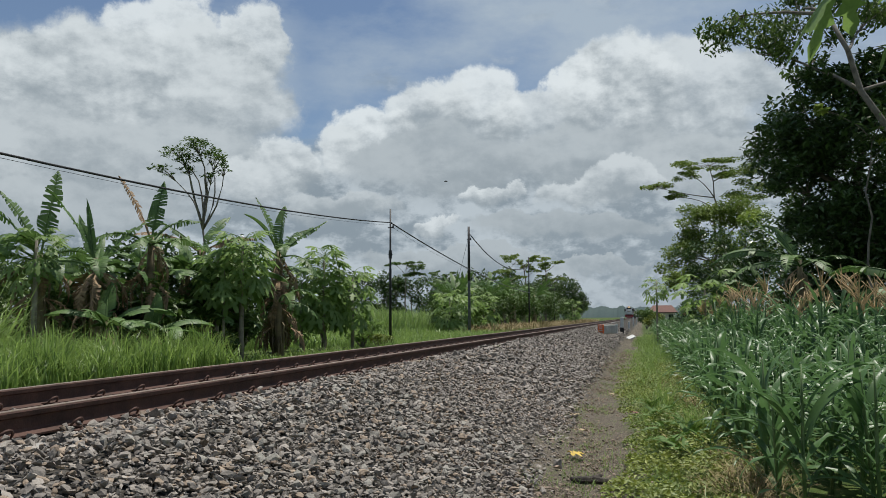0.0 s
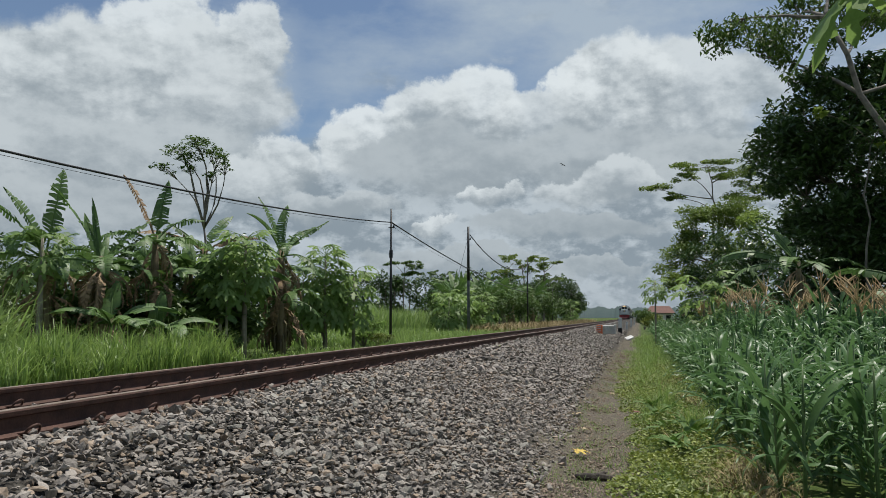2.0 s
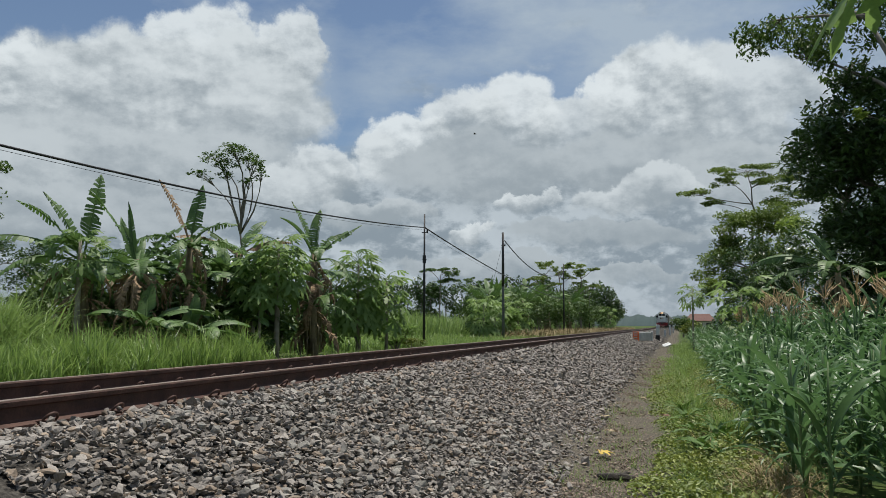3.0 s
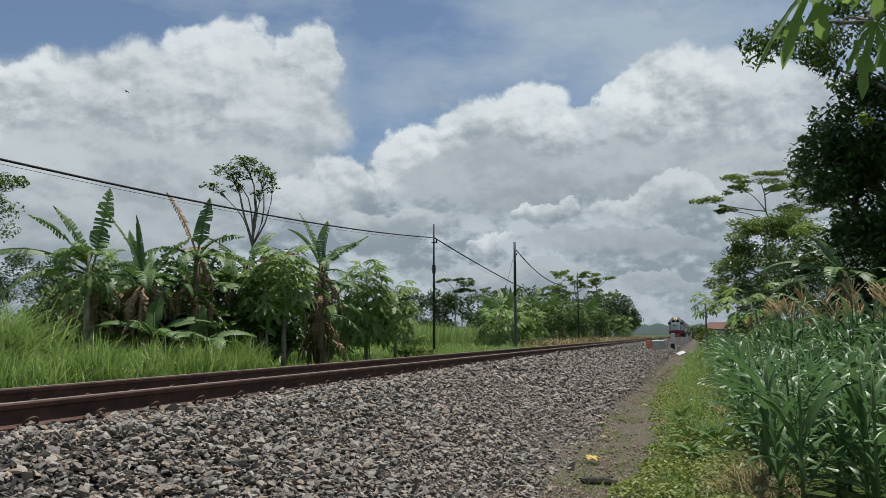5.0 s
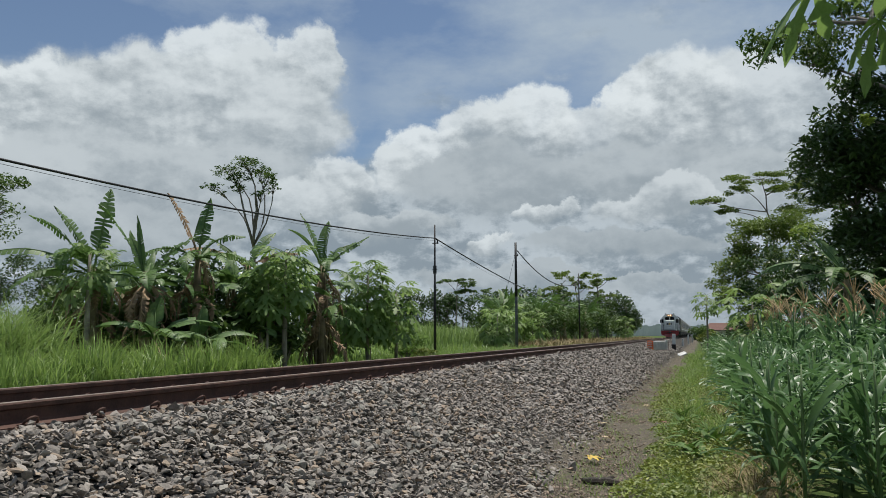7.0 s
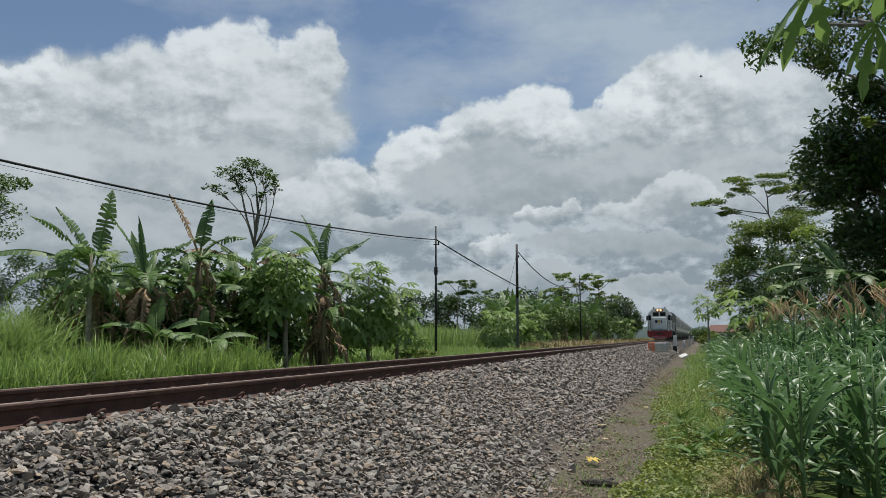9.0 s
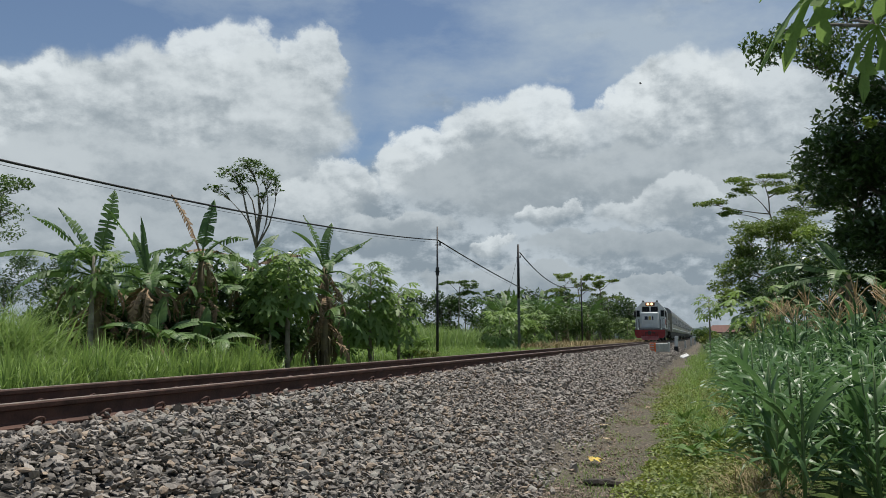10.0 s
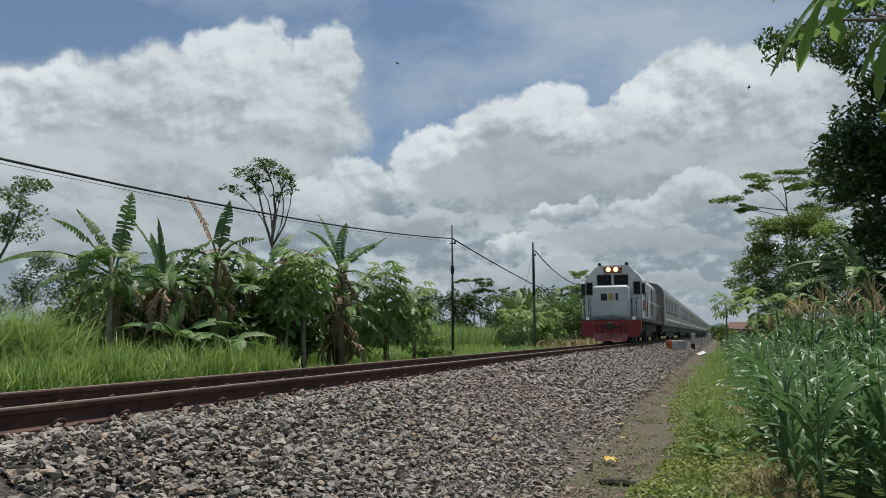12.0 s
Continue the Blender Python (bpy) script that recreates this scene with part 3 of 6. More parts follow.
def strip(length, width, start, bend, seg=8, fold=0.25, wave=0.0, rng=None):
    """A long leaf with a folded midrib: starts at the origin towards +x, rising by start degrees and bending over by bend degrees."""
    g = Geo()
    x = z = 0.0
    verts = []
    for i in range(seg + 1):
        s = i / seg
        a = radians(start - bend * s ** 1.3)
        w = width * 0.5 * min(1.0, 0.35 + 2.6 * s) * (1 - s ** 3.2)
        lift = fold * w
        k = wave * math.sin(i * 2.1) if wave else 0
        verts += [(x, -w, z + lift + k), (x, 0, z), (x, w, z + lift - k)]
        x += math.cos(a) * length / seg
        z += math.sin(a) * length / seg
    g.add(verts, [(3 * i + k, 3 * i + k + 1, 3 * i + k + 4, 3 * i + k + 3) for i in range(seg) for k in (0, 1)])
    return g


# ---- corn ----
def corn_leaves():
    out = []
    for k in range(6):
        r = random.Random(40 + k)
        out.append(strip(r.uniform(0.62, 0.98), r.uniform(0.048, 0.072), r.uniform(58, 80), r.uniform(60, 165), 10, 0.4, 0.010))
    return out


CORN_LEAVES = corn_leaves()
CORN_MESHES = [g.mesh("leaf", CORN_LEAF, True) for g in CORN_LEAVES]


def corn_layout(r, height):
    """Places of the leaves on one stalk: which leaf, and its pose."""
    out, turn = [], r.uniform(0, 360)
    for k in range(r.randint(11, 14)):
        s = (k + 1) / 13
        turn += 180 + r.uniform(-35, 35)
        out.append((r.randrange(6), pose(0, 0, 0.04 + (height - 0.38) * s, r.uniform(-22, 22), r.uniform(-10, 16) + 14 * (0.5 - s), turn), r.uniform(0.8, 1.15) * (1 - 0.25 * abs(s - 0.5))))
    return out


def tassel_geo(r):
    g = Geo()
    for k in range(9):
        a, l, tilt = r.uniform(0, 6.28), r.uniform(0.26, 0.44), r.uniform(0.15, 0.95)
        p = [(0, 0, 0.02 * k)]
        for s in (0.4, 0.75, 1.0):
            p.append((math.cos(a) * l * s * tilt, math.sin(a) * l * s * tilt, 0.02 * k + l * s * (1 - 0.35 * tilt * s)))
        g.tube(p, [0.006, 0.009, 0.008, 0.004], 4)
    return g


def build_corn():
    r = random.Random(5)
    stalk = Geo()
    stalk.tube([(0, 0, -0.05), (0.005, 0, 0.5), (0, 0.006, 0.95), (0, 0, 1.25)], [0.017, 0.014, 0.011, 0.005], 6)
    stalk_mesh = stalk.mesh("stalk", CORN_STALK, True)
    spots = []
    for j in range(95):
        y = 6.75 + 0.36 * j + 0.004 * j * j
        for i in range(22):
            x = 5.29 + 0.47 * i + r.uniform(-0.14, 0.14)
            if x - 4.2 > 0.42 * y + 1.5:
                continue
            spots.append((x, y + r.uniform(-0.12, 0.12)))
    spots.sort(key=lambda p: p[1] + 0.9 * (p[0] - 5.2))
    rest = Geo()
    for k, (x, y) in enumerate(spots):
        h = r.uniform(0.95, 1.36) + (0.25 if y > 11 and x > 6.4 else 0)
        at = pose(x, y, profile(x) - 0.01, r.uniform(-4, 4), r.uniform(-4, 4), r.uniform(0, 360))
        if k < 62:
            t = thing("corn_plant", "green leafy maize plant with arching blue-green leaves", "corn plant", at, "maize along the verge")
            part("stalk", stalk_mesh, None, t, at=Matrix.Diagonal((1, 1, h / 1.25, 1)))
            for which, m, s in corn_layout(r, h):
                part("leaf", CORN_MESHES[which], None, t, at=m @ Matrix.Scale(s, 4))
        else:
            rest.put(stalk, at)
            for which, m, s in corn_layout(r, h):
                rest.put(CORN_LEAVES[which], at @ m @ Matrix.Scale(s, 4))
    ob = lone("maize_field", rest, [CORN_LEAF], "dense field of green maize plants", "corn field", "stuff", True)
    # ripening maize behind, with dry tassels
    tall = Geo()
    dry = Geo()
    for _ in range(420):
        y = 13 + 29 * r.random() ** 1.2
        x = 6.1 + 0.2 * max(0.0, 16 - y) + (0.7 + 0.28 * y) * r.random()
        h = r.uniform(1.5, 1.95) if y < 22 else r.uniform(1.4, 1.9)
        at = pose(x, y, profile(x), r.uniform(-5, 5), r.uniform(-5, 5), r.uniform(0, 360))
        tall.put(stalk, at @ Matrix.Diagonal((1.2, 1.2, h / 1.25, 1)))
        for which, m, s in corn_layout(r, h)[3:]:
            tall.put(CORN_LEAVES[which], at @ m @ Matrix.Scale(s, 4))
        if r.random() < 0.5:
            dry.put(tassel_geo(r), at @ Matrix.Translation((0, 0, h - 0.05)) @ Matrix.Scale(r.uniform(0.75, 1.15), 4))
    field = thing("tall_maize", "taller maize with dry straw-coloured tassels", "corn field", kind="stuff")
    tagged(part("leaves", tall, CORN_LEAF, field, smooth=True), kind="stuff")
    tagged(part("tassels", dry, TASSEL, field, "dry straw-coloured tassels"), kind="stuff")


build_corn()


# ---- bananas ----
def banana_leaf_geo(length, width, start, bend, seed, torn=0.5):
    """A midrib with torn strips of blade on both sides."""
    r = random.Random(seed)
    g = Geo()
    seg = 24
    pts, x, z = [], 0.0, 0.0
    for i in range(seg + 1):
        pts.append(Vector((x, 0, z)))
        a = radians(start - bend * (i / seg) ** 1.5)
        x += math.cos(a) * length / seg
        z += math.sin(a) * length / seg
    g.tube(pts, [0.030 - 0.026 * i / seg for i in range(seg + 1)], 5)
    for sign in (-1, 1):
        hang = r.uniform(0.0, 0.5)
        gap = 0.0
        for i in range(4, seg):
            s0, s1 = i / seg, (i + 1) / seg
            w0 = width * 0.5 * min(1, (s0 - 0.12) * 5) * (1 - s0 ** 5)
            w1 = width * 0.5 * min(1, (s1 - 0.12) * 5) * (1 - s1 ** 5)
            if r.random() < torn:
                hang = max(-0.1, min(1.25, hang + r.uniform(-0.5, 0.55)))
                gap = r.uniform(0.1, 0.6)
            else:
                gap *= 0.2
            p, q = pts[i], pts[i + 1]
            d = (q - p)
            n = Vector((-d.z, 0, d.x)).normalized()
            sweep = d * 0.7
            o0 = p + Vector((0, sign * w0 * math.cos(hang), 0)) + n * (0.2 * w0) - Vector((0, 0, w0 * math.sin(hang))) + sweep + d * gap * 0.5
            o1 = q + Vector((0, sign * w1 * math.cos(hang), 0)) + n * (0.2 * w1) - Vector((0, 0, w1 * math.sin(hang))) + sweep - d * gap * 0.5
            m0, m1 = p.lerp(o0, 0.5) + n * 0.05 * width, q.lerp(o1, 0.5) + n * 0.05 * width
            g.add([p, q, m1, m0, o1, o0], [(0, 1, 2, 3), (3, 2, 4, 5)])
    return g


BANANA_GEOS = [banana_leaf_geo(2.0, 0.42, 80, 30, 1, 0.35), banana_leaf_geo(2.1, 0.44, 70, 60, 2, 0.6), banana_leaf_geo(2.2, 0.46, 60, 85, 3, 0.8), banana_leaf_geo(2.1, 0.44, 45, 95, 4, 0.85),
               banana_leaf_geo(1.7, 0.36, 86, 12, 5, 0.2), banana_leaf_geo(2.3, 0.48, 64, 60, 6, 0.7), banana_leaf_geo(1.9, 0.48, 30, 100, 7, 0.6)]
BANANA_MESHES = [g.mesh("leaf", BANANA_LEAF, True) for g in BANANA_GEOS]
DRY_MESH = [banana_leaf_geo(1.6, 0.4, 20, 108, 20 + k, 0.95).mesh("dry_leaf", BANANA_DRY) for k in range(3)]


def banana(x, y, stem, seed, leaves=9, scale=1.0, label="banana plant with wind-torn green leaves and brown trunk", dry=11):
    r = random.Random(seed)
    z = profile(x)
    t = thing("banana_plant", label, "banana plant", pose(x, y, z, r.uniform(-3, 3), r.uniform(-3, 3), 0), "banana plants")
    g = Geo()
    g.tube([(0, 0, -0.1), (0.01, 0, stem * 0.35), (0, 0.02, stem * 0.75), (0, 0, stem + 0.1)], [0.15 * scale, 0.125 * scale, 0.10 * scale, 0.06 * scale], 10)
    for k in range(7):
        a = r.uniform(0, 6.28)
        g.tube([(math.cos(a) * 0.1, math.sin(a) * 0.1, stem * r.uniform(0.4, 0.95)), (math.cos(a) * 0.2, math.sin(a) * 0.2, stem * r.uniform(0.1, 0.4))], [0.03, 0.05], 4)
    part("pseudostem", g, BANANA_STEM, t, "brown fibrous stem", True)
    turn = r.uniform(0, 360)
    for k in range(leaves):
        turn += 137 + r.uniform(-25, 25)
        which = [4, 0, 1, 5, 1, 2, 5, 2, 3, 2, 6, 3][min(k, 11)]
        part("leaf", BANANA_MESHES[which], None, t, at=pose(0, 0, stem - 0.04 * k, r.uniform(-35, 35), r.uniform(-4, 22), turn) @ Matrix.Scale(scale * r.uniform(0.85, 1.12), 4))
    for k in range(dry):
        part("dry_leaf", DRY_MESH[k % 3], None, t, "dry brown hanging leaf" if k == 0 else "", at=pose(0, 0, stem * r.uniform(0.55, 0.98), 0, r.uniform(5, 45), r.uniform(0, 360)) @ Matrix.Scale(r.uniform(0.6, 0.9), 4))
    return t


def shaped_banana(x, y, stem, seed, leaves, label, dry=9, girth=1.0, facing=40.0):
    """A banana plant whose leaves are set one by one: turn from the line of sight's right, rise, bend, length, width, tearing, dryness."""
    r = random.Random(seed)
    z = profile(x)
    t = thing("banana_plant", label, "banana plant", pose(x, y, z), "banana plants")
    g = Geo()
    g.tube([(0, 0, -0.1), (0.02, 0, stem * 0.35), (-0.01, 0.02, stem * 0.75), (0, 0, stem + 0.12)], [0.15 * girth, 0.125 * girth, 0.10 * girth, 0.055 * girth], 10)
    for k in range(16):
        a, zz = r.uniform(0, 6.28), stem * r.uniform(0.25, 0.95)
        out = r.uniform(0.15, 0.24)
        g.tube([(math.cos(a) * 0.10, math.sin(a) * 0.10, zz), (math.cos(a) * out, math.sin(a) * out, zz - 0.12), (math.cos(a) * (out - 0.03), math.sin(a) * (out - 0.03), max(0.02, zz - r.uniform(0.4, 0.9)))], [0.02, 0.035, 0.015], 4)
    part("pseudostem", g, BANANA_STEM, t, "brown fibrous stem", True)
    for k, (turn, rise, bend, length, width, torn, old) in enumerate(leaves):
        geo = banana_leaf_geo(length, width, rise, bend, seed * 31 + k, torn)
        part("leaf", geo, BANANA_DRY if old else BANANA_LEAF, t, "half-dry brown leaf" if old else "", True, at=pose(0, 0, stem - 0.02 * k, r.uniform(-14, 14), 0, facing + turn))
    for k in range(dry):
        part("dry_leaf", DRY_MESH[k % 3], None, t, "dry brown hanging leaf" if k == 0 else "", at=pose(0, 0, stem * r.uniform(0.55, 0.98), 0, r.uniform(25, 60), r.uniform(0, 360)) @ Matrix.Scale(r.uniform(0.5, 0.85), 4))
    return t


def build_bananas():
    torn_label = "banana plant with wind-torn green leaves and brown trunk"
    shaped_banana(-8.55, 15.5, 2.45, 101, [(95, 86, 14, 2.05, 0.46, 0.75, 0), (150, 72, 28, 1.75, 0.40, 0.8, 0), (168, 58, 40, 2.0, 0.42, 0.85, 0), (182, 34, 75, 2.6, 0.42, 0.6, 0), (200, 16, 80, 2.0, 0.40, 0.8, 0), (-120, 62, 165, 1.75, 0.62, 0.04, 0),
                                         (20, 40, 95, 1.4, 0.42, 0.6, 0), (-20, 15, 80, 1.3, 0.4, 0.7, 0), (60, 55, 60, 1.5, 0.40, 0.6, 0), (-75, 20, 100, 1.5, 0.44, 0.5, 0)], "banana plant with one broad whole leaf and torn upper leaves", 14, 1.2)
    shaped_banana(-7.38, 15.8, 2.3, 102, [(168, 66, 24, 2.05, 0.44, 0.75, 0), (80, 88, 4, 1.45, 0.16, 0.05, 0), (120, 80, 12, 1.15, 0.34, 0.2, 0), (25, 52, 20, 1.5, 0.38, 0.85, 0), (5, 44, 70, 1.75, 0.46, 0.55, 0), (190, 22, 90, 1.5, 0.42, 0.7, 0), (-30, 20, 100, 1.4, 0.46, 0.6, 0), (-90, 30, 110, 1.4, 0.46, 0.4, 0)], torn_label, 14)
    shaped_banana(-6.75, 16.9, 2.85, 103, [(150, 70, 20, 1.7, 0.46, 0.9, 1), (60, 84, 10, 1.45, 0.46, 0.3, 0), (20, 48, 60, 1.5, 0.42, 0.8, 0), (0, 20, 70, 1.4, 0.44, 0.7, 0), (185, 28, 90, 1.6, 0.44, 0.6, 0), (-60, 20, 100, 1.5, 0.46, 0.5, 0), (-110, 25, 110, 1.5, 0.46, 0.4, 0)], torn_label, 12)
    shaped_banana(-7.6, 20.6, 2.9, 104, [(175, 36, 60, 2.0, 0.42, 0.85, 1), (165, 50, 50, 1.8, 0.42, 0.85, 0), (0, 40, 60, 1.6, 0.42, 0.8, 1), (40, 66, 40, 1.5, 0.42, 0.6, 0), (-90, 30, 90, 1.6, 0.44, 0.5, 0)], "banana plant with half-dry arching leaves", 6)
    shaped_banana(-5.75, 21.6, 2.85, 105, [(140, 72, 22, 1.85, 0.44, 0.8, 0), (170, 66, 45, 1.5, 0.50, 0.15, 0), (60, 82, 20, 1.5, 0.48, 0.5, 0), (8, 44, 18, 1.75, 0.34, 0.9, 0), (20, 60, 70, 1.6, 0.44, 0.7, 0), (190, 30, 95, 1.6, 0.44, 0.7, 0), (-60, 10, 90, 1.7, 0.46, 0.6, 0), (-100, 40, 110, 1.6, 0.46, 0.6, 0)], torn_label, 14, 1.1)
    shaped_banana(-5.55, 21.2, 1.5, 106, [(10, 40, 110, 1.5, 0.44, 0.7, 0), (170, 30, 100, 1.4, 0.44, 0.7, 0), (-90, 30, 110, 1.4, 0.44, 0.6, 0), (60, 70, 60, 1.3, 0.44, 0.6, 0), (-40, 10, 80, 1.3, 0.40, 0.8, 0)], "young banana plant with dry skirt below", 12)
    # young plants with broad glossy leaves underneath
    for k, (x, y, stem) in enumerate(((-6.7, 15.3, 0.95), (-6.1, 16.0, 0.7), (-7.3, 17.6, 1.2), (-6.3, 18.6, 1.0), (-8.0, 16.6, 1.0), (-9.4, 17.6, 2.0), (-8.7, 17.4, 2.3), (-8.2, 17.0, 1.9), (-7.8, 18.4, 2.4), (-7.3, 18.0, 2.1), (-7.0, 18.9, 2.3), (-6.6, 19.6, 2.0), (-6.3, 20.2, 2.2), (-6.3, 22.6, 2.4))):
        shaped_banana(x, y, stem, 120 + k, [(5 + 9 * k, 34, 70, 1.5, 0.48, 0.12, 0), (-25, 16, 60, 1.4, 0.46, 0.2, 0), (172, 40, 75, 1.3, 0.44, 0.2, 0), (-70, 30, 85, 1.3, 0.46, 0.25, 0), (70, 74, 40, 1.2, 0.42, 0.2, 0), (-120, 45, 80, 1.2, 0.42, 0.3, 0)], "young banana plant with broad glossy arching leaves", 2, 0.7)
    for k, (x, y, stem) in enumerate(((-8.4, 56, 2.4), (-9.2, 60, 2.7), (-7.6, 64, 2.8), (-8.6, 69, 3.0), (-7.0, 74, 3.2), (-8.2, 79, 3.2), (-6.6, 85, 3.2), (-7.6, 91, 3.0), (-10, 66, 3.0), (-10, 75, 3.2))):
        banana(x, y, stem, 200 + k, 12, 1.15, dry=3, label="banana plant in the grove beside the track")
    edge = "banana plant with drooping leaves at the tree edge"
    shaped_banana(8.35, 24.0, 2.9, 301, [(172, 52, 14, 1.6, 0.52, 0.1, 0), (150, 66, 30, 1.4, 0.50, 0.2, 0), (178, 30, 75, 2.5, 0.44, 0.6, 0), (195, 14, 70, 2.0, 0.42, 0.7, 0), (-60, 20, 95, 1.8, 0.46, 0.6, 0), (-100, 30, 100, 1.8, 0.46, 0.6, 0), (10, 30, 80, 1.8, 0.46, 0.6, 0)], edge, 5, facing=-12)
    shaped_banana(9.6, 17.8, 1.9, 302, [(170, 40, 70, 2.0, 0.46, 0.6, 0), (185, 20, 80, 1.8, 0.46, 0.6, 0), (140, 70, 40, 1.7, 0.46, 0.5, 0), (-80, 30, 95, 1.7, 0.46, 0.5, 0), (60, 60, 60, 1.6, 0.46, 0.5, 0)], edge, 4, facing=-20)
    shaped_banana(8.4, 30.2, 2.1, 303, [(170, 44, 80, 1.9, 0.46, 0.6, 0), (190, 20, 80, 1.8, 0.44, 0.7, 0), (120, 74, 40, 1.6, 0.46, 0.4, 0), (-80, 25, 90, 1.7, 0.46, 0.6, 0), (-130, 40, 90, 1.7, 0.46, 0.6, 0)], edge, 4, facing=-8)


build_bananas()


# ---- papayas ----
def papaya_leaf_geo(seed):
    """A petiole and a palmate leaf of seven cut lobes."""
    r = random.Random(seed)
    g = Geo()
    l = 0.55
    g.tube([(0, 0, 0), (l * 0.5, 0, 0.10), (l, 0, 0.06)], [0.011, 0.009, 0.006], 5)
    c = Vector((l, 0, 0.06))
    for a, size in ((0, 0.40), (40, 0.37), (-40, 0.37), (80, 0.31), (-80, 0.31), (125, 0.21), (-125, 0.21)):
        d = Vector((math.cos(radians(a)), math.sin(radians(a)), 0))
        s = Vector((-d.y, d.x, 0))

        def at(u, w):
            p = c + d * size * u + s * size * w
            p.z -= (u ** 1.5) * size * 0.62 + abs(w) * size * 0.15
            return p

        rim = [(0.0, 0.0), (0.28, 0.085), (0.47, 0.09), (0.62, 0.27), (0.68, 0.10), (0.85, 0.14), (1.04, 0.0)]
        left = [at(u, w) for u, w in rim]
        right = [at(u, -w) for u, w in rim]
        mid = [at(u, 0) - Vector((0, 0, 0.006)) for u, _ in rim]
        n = len(rim)
        verts = left + mid + right
        faces = []
        for i in range(n - 1):
            faces += [(i, n + i, n + i + 1, i + 1), (n + i, 2 * n + i, 2 * n + i + 1, n + i + 1)]
        g.add(verts, faces)
    return g


PAPAYA_GEOS = [papaya_leaf_geo(k) for k in range(3)]
PAPAYA_MESHES = [g.mesh("leaf", PAPAYA_LEAF, False) for g in PAPAYA_GEOS]


def papaya(x, y, crown, seed, leaves=26, scale=1.0, radius=0.07, lean=(0, 0), label="papaya tree with slim pale trunk and lobed leaves", spread=0.5):
    r = random.Random(seed)
    z = profile(x)
    t = thing("papaya_tree", label, "papaya tree", pose(x, y, z), "papaya trees")
    h = crown - z
    g = Geo()
    g.tube([(0, 0, -0.1), (lean[0] * 0.3, lean[1] * 0.3, h * 0.4), (lean[0] * 0.7, lean[1] * 0.7, h * 0.75), (lean[0], lean[1], h + spread * 0.5)], [radius, radius * 0.85, radius * 0.7, radius * 0.4], 9)
    part("trunk", g, PAPAYA_TRUNK, t, "pale ringed trunk", True)
    turn = 0
    for k in range(leaves):
        turn += 137.5 + r.uniform(-15, 15)
        s = k / leaves
        part("leaf", PAPAYA_MESHES[k % 3], None, t,
             at=pose(lean[0], lean[1], h - spread * 0.6 + spread * s * 1.3, r.uniform(-15, 15), 40 - 62 * s + r.uniform(-12, 12), turn) @ Matrix.Scale(scale * r.uniform(0.8, 1.2) * (1.1 - 0.3 * s), 4))
    return t


def build_papayas():
    papaya(-5.43, 18.8, 1.95, 1, 64, 1.0, 0.075, spread=0.75)
    papaya(-6.15, 18.9, 1.75, 2, 40, 0.95, 0.06, spread=0.6)
    papaya(-5.7, 18.4, 1.45, 13, 16, 0.8, 0.04, spread=0.5, label="slim young papaya tree in the shade")
    papaya(-5.95, 25.5, 1.75, 3, 84, 1.15, 0.07, spread=1.3)
    papaya(-5.2, 26.2, 1.35, 9, 40, 1.05, 0.06, spread=1.0)
    papaya(-6.6, 25.2, 1.2, 14, 40, 1.05, 0.06, spread=1.1)
    papaya(-8.15, 14.9, 2.0, 4, 24, 0.8, 0.07, label="papaya tree between banana plants")
    papaya(-7.3, 49.5, 1.1, 5, 40, 1.4, 0.07, spread=1.0)
    papaya(-7.4, 53.0, 1.3, 6, 40, 1.45, 0.07, spread=1.1)
    papaya(-6.7, 57.5, 1.2, 16, 40, 1.45, 0.07, spread=1.1)
    papaya(-4.2, 103, 1.5, 7, 26, 1.5, 0.08, spread=1.2)
    papaya(4.95, 46.6, 2.2, 8, 20, 0.95, 0.06, label="slim papaya tree standing at the maize edge", spread=0.5)
    papaya(6.4, 31.5, 0.9, 10, 34, 1.4, 0.06, label="bushy papaya tree behind the maize", spread=1.3)
    papaya(6.0, 4.75, 2.66, 12, 18, 0.95, 0.045, (-0.08, -0.05), "tall slim papaya tree overhanging the maize", 0.35)


build_papayas()


